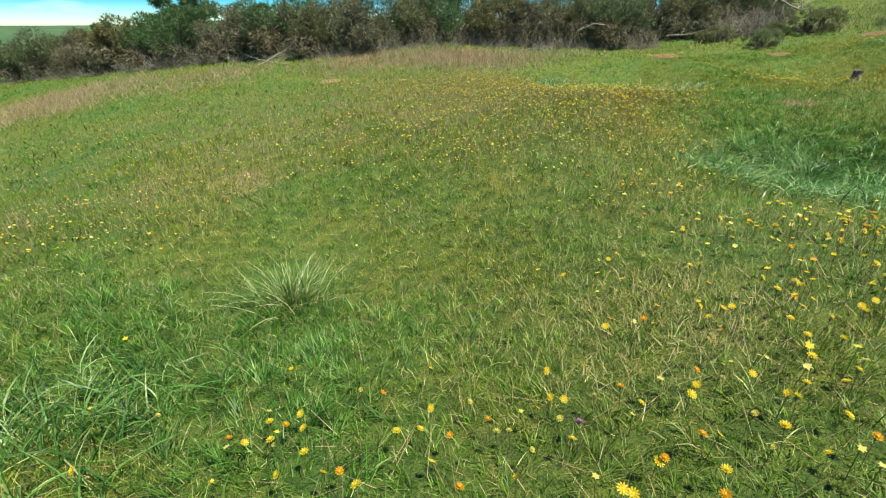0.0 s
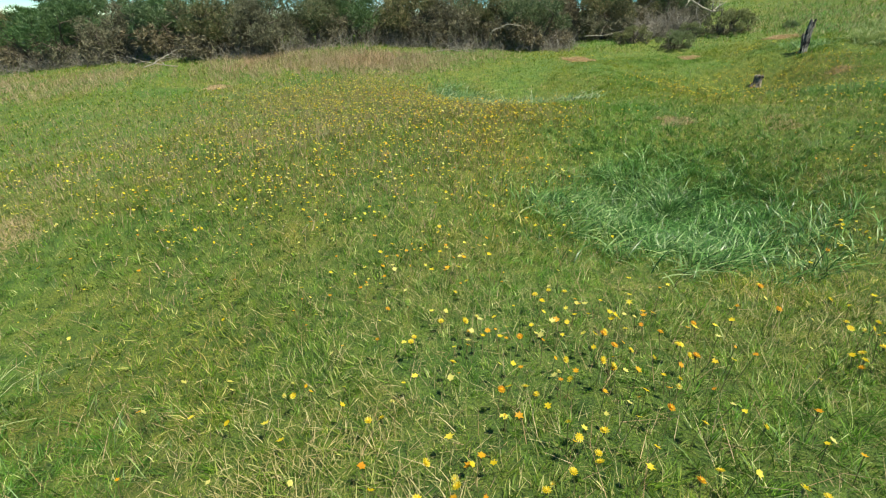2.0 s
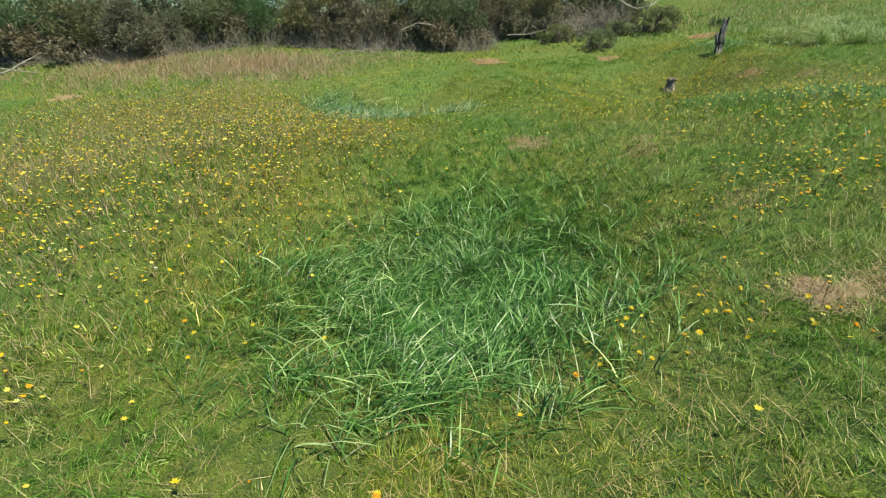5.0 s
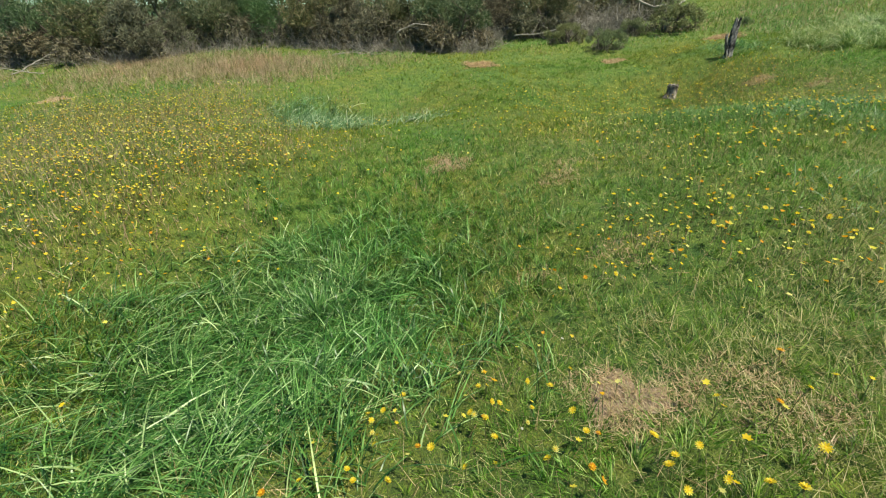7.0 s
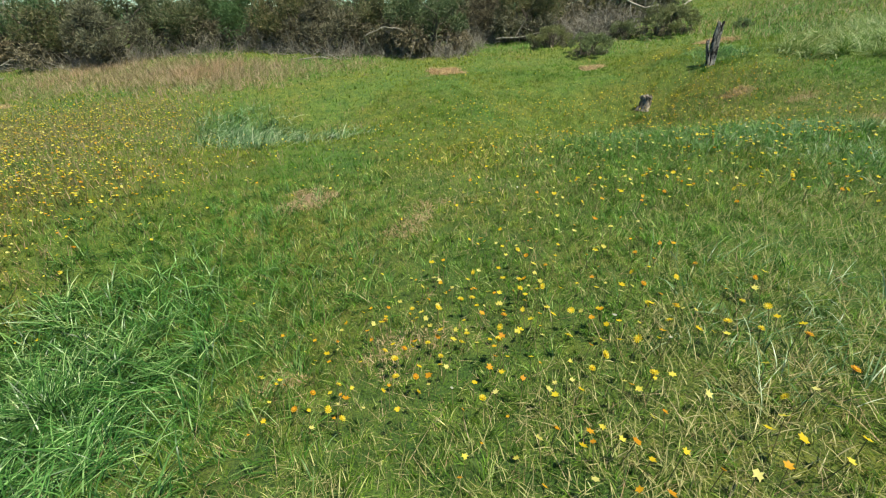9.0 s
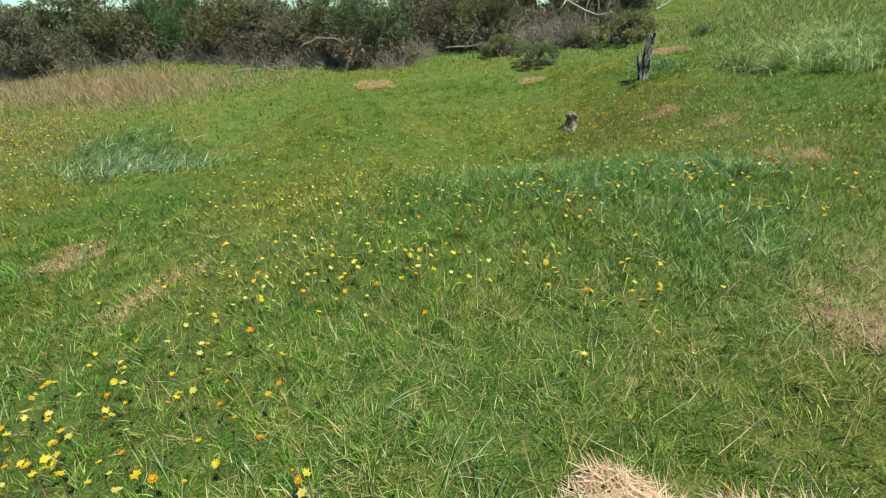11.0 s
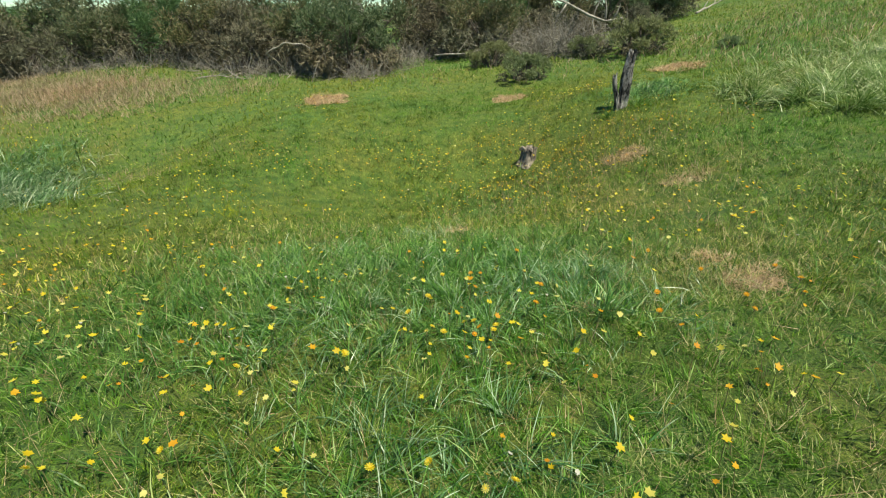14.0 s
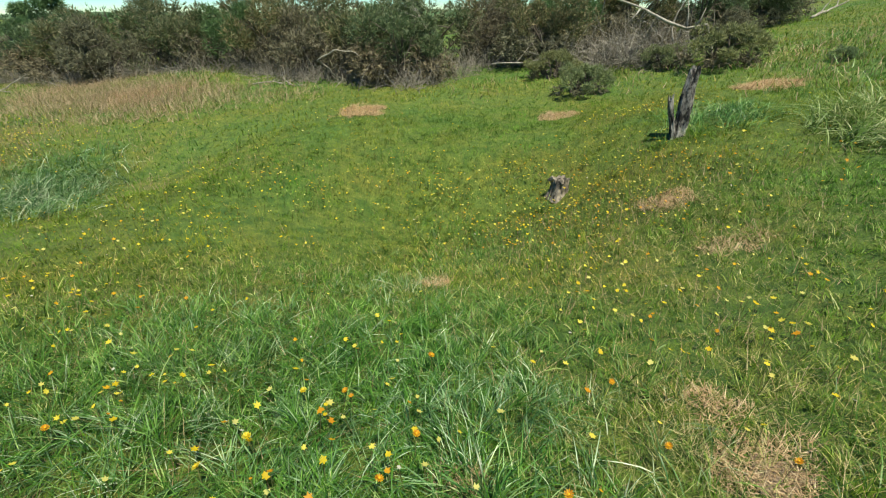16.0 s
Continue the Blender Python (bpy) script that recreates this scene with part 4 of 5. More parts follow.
# ---- split, weathered post and rotten stump ----
def old_post(x, y):
    base = base_at("fence_post", x, y)
    for name, foot, lean, height, radius, seed, label in (("shaft", (0.0, 0.0), (0.07, 0.02), 0.90, 0.078, 4, "cracked grey shaft with a splintered top"),
                                                           ("side_stub", (-0.04, -0.03), (-0.11, -0.01), 0.58, 0.042, 9, "shorter split-off stub")):
        bm = bmesh.new()
        rnd = random.Random(seed)
        rings, sides, steps = [], 18, 16
        groove = [rnd.uniform(0.72, 1.15) for _ in range(sides)]
        crown_cut = [rnd.uniform(-0.09, 0.06) for _ in range(sides)]
        for i in range(steps + 1):
            t = i / steps
            cx, cy = foot[0] + lean[0] * t + 0.015 * math.sin(6 * t), foot[1] + lean[1] * t
            ring = []
            for k in range(sides):
                a = k * math.tau / sides
                r = radius * (1.15 - 0.3 * t) * groove[k] * (1 + 0.10 * math.sin(9 * t + 2 * k) + rnd.uniform(-0.07, 0.07)) * (1.0 + 0.08 * (1 - t) ** 4)
                ring.append(bm.verts.new((cx + r * math.cos(a), cy + r * math.sin(a) * 0.85, -0.06 + t * height + (crown_cut[k] * max(0, t - 0.8) * 5))))
            rings.append(ring)
        for p, q in zip(rings, rings[1:]):
            for k in range(sides):
                bm.faces.new((p[k], p[(k + 1) % sides], q[(k + 1) % sides], q[k]))
        hub = bm.verts.new(sum((v.co for v in rings[-1]), Vector()) / sides - Vector((0, 0, 0.05)))
        for k in range(sides):
            bm.faces.new((rings[-1][k], rings[-1][(k + 1) % sides], hub))
        bm.faces.new(rings[0][::-1])
        part(name, bm, M_POST, base, label)
    return tagged(base, "weathered grey split wooden fence post in the grass", "post")


old_post(13.21, 14.66)


def rotten_stump(x, y):
    base = base_at("tree_stump", x, y)
    rnd = random.Random(21)
    bm = bmesh.new()
    sides, steps, rings = 20, 7, []
    cut = [rnd.uniform(-0.08, 0.05) for _ in range(sides)]
    lobe = [1 + 0.22 * math.sin(3 * k * math.tau / sides) + rnd.uniform(-0.08, 0.08) for k in range(sides)]
    for i in range(steps + 1):
        t = i / steps
        rings.append([bm.verts.new((0.15 * lobe[k] * (1 + 0.5 * (1 - t) ** 3) * math.cos(k * math.tau / sides) + 0.03 * t, 0.13 * lobe[k] * (1 + 0.5 * (1 - t) ** 3) * math.sin(k * math.tau / sides),
                                    -0.05 + 0.36 * t + cut[k] * t * t)) for k in range(sides)])
    for p, q in zip(rings, rings[1:]):
        for k in range(sides):
            bm.faces.new((p[k], p[(k + 1) % sides], q[(k + 1) % sides], q[k]))
    inner = [bm.verts.new((v.co.x * 0.5 + 0.015, v.co.y * 0.5, v.co.z - 0.05 + rnd.uniform(-0.03, 0.03))) for v in rings[-1]]
    hub = bm.verts.new((0.03, 0, 0.22))
    for k in range(sides):
        j = (k + 1) % sides
        bm.faces.new((rings[-1][k], rings[-1][j], inner[j], inner[k]))
        bm.faces.new((inner[k], inner[j], hub))
    part("trunk", bm, M_STUMP, base)
    for i in range(3):
        bm = bmesh.new()
        a = 1.0 + 2.1 * i
        tube(bm, [(0.05 * math.cos(a), 0.05 * math.sin(a), 0.27), (0.13 * math.cos(a), 0.13 * math.sin(a), 0.30), (0.2 * math.cos(a), 0.2 * math.sin(a), 0.26)], [0.045, 0.05, 0.02], 7, 0.3, i)
        part("splinter", bm, M_STUMP, base)
    return tagged(base, "small rotten brown tree stump in long grass", "stump")


rotten_stump(11.8, 14.25).scale = (0.72, 0.72, 0.85)


# ---- flowers ----
def petal_ring(bm, z, r0, r1, count, lift, half, twist=0.0):
    for i in range(count):
        a = i * math.tau / count + twist
        c, s = math.cos(a), math.sin(a)
        pts = [(r0, -half * 0.4, 0), (r1 * 0.75, -half, lift * 0.7), (r1, 0, lift), (r1 * 0.75, half, lift * 0.7), (r0, half * 0.4, 0)]
        bm.faces.new([bm.verts.new((c * px - s * py, s * px + c * py, z + pz)) for px, py, pz in pts])


def flower(name, petals, height, radius, seed, label):
    """A hawkbit-like flower: thin bent stem, green cup, two rings of petals and a heart."""
    rnd = random.Random(seed)
    base = new(name)
    base.empty_display_size = 0.05
    bend = (rnd.uniform(-0.025, 0.025), rnd.uniform(-0.025, 0.025))
    pts = [(bend[0] * t * t, bend[1] * t * t, -0.01 + (height + 0.01) * t) for t in (0, 0.35, 0.7, 1.0)]
    bm = bmesh.new()
    tube(bm, pts, [0.0022, 0.002, 0.0018, 0.0017], 5)
    part("stem", bm, M_STEM, base)
    top = Matrix.Translation((bend[0], bend[1], height)) @ Euler((rnd.uniform(-0.5, 0.3), rnd.uniform(-0.2, 0.5), 0)).to_matrix().to_4x4()
    bm = bmesh.new()
    petal_ring(bm, 0.006, 0.003, radius, 11, 0.004, radius * 0.15)
    petal_ring(bm, 0.008, 0.002, radius * 0.66, 8, 0.007, radius * 0.15, 0.2)
    bm.transform(top)
    head = part("flower_head", bm, petals, base)
    bm = bmesh.new()
    bmesh.ops.create_cone(bm, cap_ends=True, segments=8, radius1=0.003, radius2=radius * 0.3, depth=0.012)
    bm.transform(top @ Matrix.Translation((0, 0, -0.003)))
    part("green_cup", bm, M_STEM, head)
    bm = bmesh.new()
    bmesh.ops.create_icosphere(bm, subdivisions=1, radius=radius * 0.22)
    bm.transform(top @ Matrix.Translation((0, 0, 0.010)) @ Matrix.Diagonal((1, 1, 0.5, 1)))
    part("heart", bm, M_HEART, head)
    return tagged(base, label, "flower", "meadow flowers")


STEMS = [flower("yellow_flower", M_YELLOW, 0.11, 0.022, 1, "bright yellow daisy-like flower on a thin stem"), flower("yellow_flower", M_YELLOW, 0.15, 0.024, 2, "bright yellow daisy-like flower on a thin stem"),
         flower("pale_flower", M_PALE, 0.10, 0.017, 3, "small pale yellow flower on a thin stem"), flower("orange_flower", M_ORANGE, 0.10, 0.021, 4, "orange daisy-like flower on a thin stem"),
         flower("yellow_flower", M_YELLOW, 0.09, 0.02, 5, "bright yellow daisy-like flower low in the grass")]
# flowers that stand apart, bed by bed: x, y and colour (0 yellow, 1 pale, 2 orange)
BED_A = [(-1.44, 1.28, 0), (-1.28, 1.59, 1), (-0.85, 1.39, 2), (-0.82, 1.41, 0), (-0.75, 1.47, 0), (-0.71, 1.36, 0), (-0.64, 1.44, 2), (-0.60, 1.18, 0), (-0.59, 1.53, 0), (-0.55, 1.28, 0), (-0.55, 1.41, 0), (-0.38, 1.16, 2), (-0.38, 1.65, 1), (-0.29, 1.08, 0), (-0.19, 1.36, 0), (-0.11, 1.38, 0), (-0.06, 1.47, 0), (0.01, 1.29, 2), (0.07, 1.03, 2), (0.11, 1.49, 1), (0.19, 1.38, 2), (0.21, 1.28, 1), (0.24, 1.05, 0), (0.26, 1.31, 1), (0.31, 1.18, 1), (0.43, 1.21, 0), (0.43, 1.33, 1), (0.43, 1.47, 0), (0.44, 1.62, 0), (0.50, 1.43, 0), (0.58, 1.01, 0), (0.61, 0.97, 0)]
BED_B = [(0.61, 1.45, 1), (0.70, 1.07, 2), (0.71, 1.11, 0), (0.72, 1.46, 2), (0.74, 1.38, 0), (0.83, 0.97, 2), (0.88, 1.00, 0), (0.89, 1.15, 2), (0.94, 1.38, 0), (0.98, 1.37, 0), (1.01, 1.48, 2), (1.06, 1.10, 1), (1.07, 1.23, 1), (1.14, 1.14, 0), (1.19, 1.03, 0), (1.21, 1.44, 0), (1.24, 1.31, 0), (1.25, 1.26, 0), (1.33, 1.37, 0), (1.36, 1.08, 2), (1.38, 1.23, 0), (1.46, 1.47, 0), (1.47, 1.33, 0), (1.54, 1.62, 0), (1.56, 1.39, 0), (1.61, 1.54, 0)]
BED_C = [(0.83, 1.92, 0), (0.97, 1.95, 2), (0.99, 1.87, 0), (1.02, 2.76, 1), (1.06, 2.84, 1), (1.07, 2.06, 0), (1.10, 2.74, 0), (1.17, 2.12, 0), (1.26, 1.97, 0), (1.27, 1.86, 0), (1.42, 1.92, 0), (1.47, 2.45, 0), (1.52, 2.46, 0), (1.56, 1.75, 0), (1.56, 2.54, 1), (1.66, 1.69, 0), (1.66, 1.88, 0), (1.66, 2.01, 0), (1.67, 2.16, 0), (1.68, 1.93, 2), (1.76, 2.06, 1), (1.78, 2.01, 0), (1.85, 1.73, 0), (1.88, 1.77, 0), (1.99, 1.83, 0), (2.00, 2.46, 2), (2.02, 1.82, 0), (2.04, 1.97, 0), (2.06, 1.89, 0), (2.08, 1.99, 1), (2.09, 2.45, 0), (2.13, 1.86, 0)]
BED_D = [(2.13, 2.38, 0), (2.18, 2.01, 0), (2.22, 2.21, 0), (2.25, 2.02, 0), (2.25, 2.17, 0), (2.29, 2.08, 0), (2.29, 2.53, 1), (2.30, 2.15, 0), (2.32, 2.50, 0), (2.34, 2.64, 0), (2.47, 2.55, 0), (2.49, 2.48, 0), (2.55, 1.90, 2), (2.58, 2.64, 2), (2.60, 2.21, 2), (2.62, 1.95, 0), (2.62, 2.62, 0), (2.69, 2.17, 0), (2.70, 2.52, 0), (2.71, 2.35, 1), (2.75, 2.39, 0), (2.85, 1.85, 0), (2.89, 2.09, 0), (2.90, 1.79, 0), (2.90, 1.84, 0)]
BED_E = [(1.48, 3.04, 2), (1.53, 3.30, 2), (1.66, 2.96, 0), (1.68, 3.01, 0), (1.81, 2.74, 0), (1.82, 3.10, 0), (1.93, 3.07, 0), (2.00, 3.46, 0), (2.02, 3.11, 1), (2.17, 2.86, 2), (2.36, 3.21, 0), (2.46, 3.25, 0), (2.53, 3.27, 0), (2.57, 2.75, 2), (2.61, 2.86, 0), (2.68, 2.79, 0), (2.86, 2.73, 2), (2.89, 2.67, 0), (2.90, 2.58, 0), (2.92, 2.53, 2), (3.08, 2.83, 2), (3.45, 3.02, 2), (3.56, 2.41, 2), (3.60, 2.92, 2), (3.65, 2.45, 0), (3.68, 2.49, 0), (3.77, 2.53, 0), (3.79, 2.46, 0), (3.83, 3.32, 2), (3.84, 2.48, 0), (3.84, 2.77, 0), (3.86, 2.68, 1)]
BED_F = [(3.86, 3.34, 0), (3.88, 2.66, 0), (3.88, 2.74, 0), (3.95, 2.67, 0), (3.98, 2.35, 0), (3.99, 2.51, 0), (4.02, 2.75, 0), (4.05, 3.06, 0), (4.09, 2.70, 0), (4.11, 2.99, 0), (4.15, 2.40, 2), (4.24, 2.41, 0), (4.27, 2.57, 0), (4.28, 3.00, 1), (4.39, 2.85, 0), (4.48, 2.62, 0)]
BED_G = [(4.88, 3.98, 2), (5.06, 4.00, 0), (5.28, 4.03, 0), (5.31, 3.94, 0), (5.31, 4.35, 0), (5.35, 4.23, 1), (5.35, 4.36, 0), (5.38, 4.16, 0), (5.39, 4.21, 0), (5.42, 4.38, 0), (5.45, 3.89, 0), (5.49, 4.49, 0), (5.59, 4.11, 2), (5.66, 4.05, 0), (5.77, 3.90, 0), (5.83, 4.22, 1), (5.83, 4.28, 0), (5.89, 3.86, 0), (5.89, 4.16, 0), (5.89, 4.42, 0), (5.90, 4.20, 2), (5.92, 4.06, 0), (5.93, 4.31, 0), (5.96, 4.32, 0), (6.06, 4.09, 1), (6.09, 3.85, 0), (6.10, 4.21, 0), (6.12, 3.90, 1), (6.12, 4.40, 0), (6.20, 4.32, 0), (6.21, 3.76, 2), (6.26, 4.05, 0)]
BED_H = [(6.28, 3.95, 0), (6.32, 3.93, 2), (6.33, 4.36, 0), (6.46, 3.69, 0), (6.47, 3.89, 0), (6.50, 3.76, 0), (6.51, 3.63, 0), (6.63, 3.60, 0), (6.63, 3.77, 0), (6.72, 3.57, 0), (6.80, 3.56, 0), (6.81, 3.99, 0), (6.99, 3.88, 2), (7.01, 3.66, 0), (7.10, 3.95, 0), (7.20, 4.18, 2), (7.24, 3.98, 0)]
BED_I = [(6.65, 5.20, 2), (6.75, 5.24, 2), (6.83, 5.15, 0), (6.83, 5.33, 0), (6.91, 5.09, 0), (7.04, 5.52, 0), (7.11, 5.30, 0), (7.14, 5.41, 0), (7.17, 5.43, 2), (7.19, 5.81, 0), (7.20, 5.69, 0), (7.22, 5.23, 2), (7.25, 5.11, 0), (7.25, 5.60, 1), (7.26, 5.48, 0), (7.32, 5.29, 0), (7.32, 5.79, 0), (7.35, 5.35, 0), (7.45, 5.42, 0), (7.46, 5.52, 0), (7.46, 5.83, 0), (7.50, 5.79, 0), (7.53, 5.01, 0), (7.53, 6.08, 0), (7.63, 5.36, 0), (7.63, 5.51, 0), (7.68, 5.57, 2), (7.77, 5.72, 0), (7.78, 5.86, 0), (7.82, 6.19, 0), (7.83, 5.69, 0), (7.83, 6.08, 2)]
BED_J = [(7.87, 5.73, 0), (7.89, 5.32, 0), (7.94, 5.95, 2), (7.97, 5.07, 0), (8.00, 5.50, 0), (8.02, 5.15, 0), (8.15, 5.02, 0), (8.18, 5.23, 0), (8.29, 5.43, 0), (8.33, 5.72, 0), (8.34, 5.58, 2), (8.35, 5.31, 0), (8.41, 5.41, 0), (8.42, 5.95, 2), (8.54, 5.25, 0), (8.55, 5.67, 0), (8.56, 4.85, 0), (8.67, 5.17, 0), (8.67, 5.76, 2), (8.71, 5.42, 0), (8.84, 5.12, 2), (8.84, 5.36, 0), (8.84, 5.55, 2), (8.88, 4.93, 2)]
BED_K = [(8.92, 6.78, 2), (9.08, 7.11, 0), (9.11, 6.88, 2), (9.14, 7.06, 1), (9.17, 6.83, 2), (9.18, 7.15, 0), (9.21, 6.42, 2), (9.29, 6.58, 0), (9.37, 6.61, 0), (9.67, 6.93, 0), (9.79, 7.00, 0), (9.85, 7.50, 0), (9.86, 6.87, 0), (9.95, 7.07, 1), (10.01, 6.59, 2), (10.04, 6.56, 0), (10.06, 6.69, 1), (10.06, 7.09, 1), (10.13, 6.40, 0), (10.22, 6.76, 0), (10.26, 6.50, 0), (10.28, 7.64, 0), (10.31, 6.42, 0), (10.37, 7.16, 2), (10.38, 6.61, 0), (10.41, 6.65, 0), (11.05, 7.66, 0), (11.27, 7.66, 0), (11.44, 7.58, 1), (11.52, 7.63, 0), (11.55, 7.06, 2), (11.85, 7.47, 0)]
BED_L = [(12.09, 6.82, 0)]
BED_M = [(10.18, 8.33, 0), (10.23, 8.60, 2), (10.26, 8.13, 0), (10.75, 8.26, 0), (11.00, 8.63, 0), (11.07, 8.85, 0), (11.09, 8.82, 0), (11.10, 8.50, 1), (11.10, 8.57, 0), (11.11, 9.16, 0), (11.21, 8.50, 0), (11.25, 9.25, 2), (11.30, 8.57, 0), (11.34, 8.57, 0), (11.35, 8.47, 2), (11.43, 8.57, 0), (11.46, 8.56, 0), (11.58, 9.60, 2), (11.68, 8.79, 2), (11.70, 9.04, 2), (12.26, 8.73, 2), (12.29, 8.90, 2), (12.44, 9.62, 2), (12.63, 9.23, 2), (12.76, 8.77, 2), (12.76, 8.93, 2), (13.05, 9.27, 2), (13.08, 8.94, 2), (13.12, 9.10, 2)]
TALL = (0.11, 0.15, 0.10, 0.10, 0.09)
first = {}
for bed in (BED_A, BED_B, BED_C, BED_D, BED_E, BED_F, BED_G, BED_H, BED_I, BED_J, BED_K, BED_L, BED_M):
    for px, py, colour in bed:
        k = (0, 1, 4)[int(rng.integers(3))] if colour == 0 else (2 if colour == 1 else 3)
        s = rng.uniform(0.66, 0.96)
        m = pose(px, py, gz(px, py), 0, 0, rng.uniform(0, 360)) @ Matrix.Diagonal((s, s, rng.uniform(0.12, 0.15) / TALL[k], 1))
        if k in first:
            copy_thing(STEMS[k], m)
        else:
            first[k] = m
for k, m in first.items():
    STEMS[k].matrix_world = m


M_PURPLE = leafy("purple_petal", [(0.0, (0.30, 0.08, 0.30)), (1.0, (0.48, 0.20, 0.46))], ((1, 1, 1), (1, 1, 1)), rough=0.6, through_light=0.3)
clover = flower("purple_flower", M_PURPLE, 0.12, 0.02, 8, "single small purple flower in the grass")
clover.matrix_world = pose(0.52, 1.28, gz(0.52, 1.28))


def flower_drift(name, x, y, size, material, label, height=(0.10, 0.19), stems=True):
    """Many flowers that nobody could count: heads of eight petals in a shallow cup, on stems."""
    n = len(x)
    z = ground_z(x, y) + rng.uniform(height[0], height[1], n)
    tilt = rng.normal(0, 0.35, (n, 2)) + np.array([0.12, 0.12])
    up = np.stack([tilt[:, 0], tilt[:, 1], np.ones(n)], -1)
    up /= np.linalg.norm(up, axis=1)[:, None]
    u = np.cross(up, np.array([0.3, 1, 0.2]))
    u /= np.linalg.norm(u, axis=1)[:, None]
    v = np.cross(up, u)
    c = np.stack([x, y, z], -1)
    ring = []
    for k in range(12):
        a = k * math.tau / 12
        q = (size * (rng.uniform(0.75, 1.15, n) if k % 2 else rng.uniform(0.4, 0.75, n)))[:, None]
        ring.append(c + (u * math.cos(a) + v * math.sin(a)) * q + up * (0.25 * q))
    V = np.stack([c] + ring, 1).reshape(-1, 3)
    T = np.array([[0, 1 + k, 1 + (k + 1) % 12] for k in range(12)])
    T = ((np.arange(n) * 13)[:, None, None] + T[None]).reshape(-1, 3)
    tagged(mesh_part(name, tri_mesh(name, V, T), material), label, "flowers", kind="stuff")
    if stems:
        w = 0.0018
        root = np.stack([x + rng.normal(0, 0.02, n), y + rng.normal(0, 0.02, n), ground_z(x, y) - 0.01], -1)
        a = np.array([w, 0, 0])
        b = np.array([-w / 2, w, 0])
        d = np.array([-w / 2, -w, 0])
        V = np.stack([root + a, root + b, root + d, c + a, c + b, c + d], 1).reshape(-1, 3)
        T = np.array([[0, 1, 4], [0, 4, 3], [1, 2, 5], [1, 5, 4], [2, 0, 3], [2, 3, 5]])
        T = ((np.arange(n) * 6)[:, None, None] + T[None]).reshape(-1, 3)
        tagged(mesh_part(name + "_stems", tri_mesh(name + "_stems", V, T), M_STEM), "thin stems of the " + label, "stems", kind="stuff")


# wide drifts of small flowers: x, y, spread along x and y, how many
DRIFTS = [(2.5, 7.6, 0.9, 0.8, 620), (1.0, 7.0, 1.2, 0.9, 520), (3.5, 8.4, 0.6, 0.5, 260), (-0.5, 7.5, 1.0, 0.8, 260), (0.3, 12.5, 1.6, 1.2, 800), (2.0, 13.2, 1.2, 0.7, 320), (-1.0, 11.5, 1.3, 1.2, 450),
          (1.5, 10.0, 1.5, 1.2, 800), (-2.2, 6.8, 1.2, 1.0, 260), (-4.0, 4.6, 0.8, 0.6, 160), (-6.8, 8.9, 1.2, 1.0, 200), (-0.3, 6.0, 0.8, 0.5, 120), (1.3, 5.6, 0.9, 0.5, 130), (0.3, 5.4, 0.6, 0.4, 80),
          (2.2, 6.4, 0.7, 0.5, 160)]
DRIFTS_2 = [(10.0, 14.2, 1.0, 0.4, 170), (11.5, 14.6, 0.8, 0.4, 150), (12.4, 13.5, 0.8, 0.5, 170), (9.8, 8.9, 0.8, 0.6, 70), (8.4, 7.3, 0.6, 0.4, 50), (11.2, 8.9, 0.7, 0.5, 50), (9.5, 8.1, 0.5, 0.4, 40),
            (8.4, 9.3, 0.6, 0.5, 60), (8.6, 13.4, 0.8, 0.4, 90), (10.7, 13.2, 0.6, 0.4, 70), (7.4, 16.2, 0.5, 0.3, 60), (12.9, 16.1, 0.45, 0.25, 120), (7.8, 11.6, 0.8, 0.9, 130)]
DRIFTS_3 = [(7.4, 9.7, 0.7, 0.6, 80), (8.2, 13.0, 0.5, 0.4, 60), (12.9, 11.3, 0.6, 0.8, 90), (14.2, 10.2, 0.5, 0.5, 40), (12.3, 12.2, 0.5, 0.5, 50), (8.2, 8.5, 0.5, 0.4, 40), (6.9, 5.6, 0.5, 0.4, 40), (7.8, 5.8, 0.5, 0.5, 50),
            (9.9, 7.1, 0.4, 0.3, 20), (6.0, 4.7, 0.4, 0.3, 16), (5.0, 9.0, 1.0, 0.6, 40)]
xs, ys = [], []
for a, b, rx, ry, count in DRIFTS + DRIFTS_2 + DRIFTS_3:
    xs.append(a + rng.normal(0, rx, count))
    ys.append(b + rng.normal(0, ry, count))
# smaller flowers between those that stand apart
for bed in (BED_A, BED_B, BED_C, BED_D, BED_E, BED_F, BED_G, BED_H, BED_I, BED_J, BED_K, BED_L, BED_M):
    for px, py, colour in bed:
        count = int(rng.integers(0, 2))
        xs.append(px + rng.normal(0, 0.2, count))
        ys.append(py + rng.normal(0, 0.2, count))
xs.append(rng.uniform(-9, 18, 420))
ys.append(rng.uniform(1.2, 17, 420))
fx, fy = np.concatenate(xs), np.concatenate(ys)
k = ((fy > 0.46 * fx + 0.3) | (fx > 12.6)) & (cover(fx, fy, LUSH + SEDGE, 0.5, 0.9) < rng.uniform(0.15, 0.6, len(fx)))
fx, fy = fx[k], fy[k]
pick = rng.uniform(0, 1, len(fx))
flower_drift("yellow_flower_drift", fx[pick < 0.55], fy[pick < 0.55], rng.uniform(0.011, 0.021, int((pick < 0.55).sum())), M_YELLOW, "yellow daisy-like flowers scattered through the meadow")
k = (pick >= 0.55) & (pick < 0.85)
flower_drift("pale_flower_drift", fx[k], fy[k], rng.uniform(0.011, 0.019, int(k.sum())), M_PALE, "small pale yellow flowers scattered through the meadow")
k = pick >= 0.85
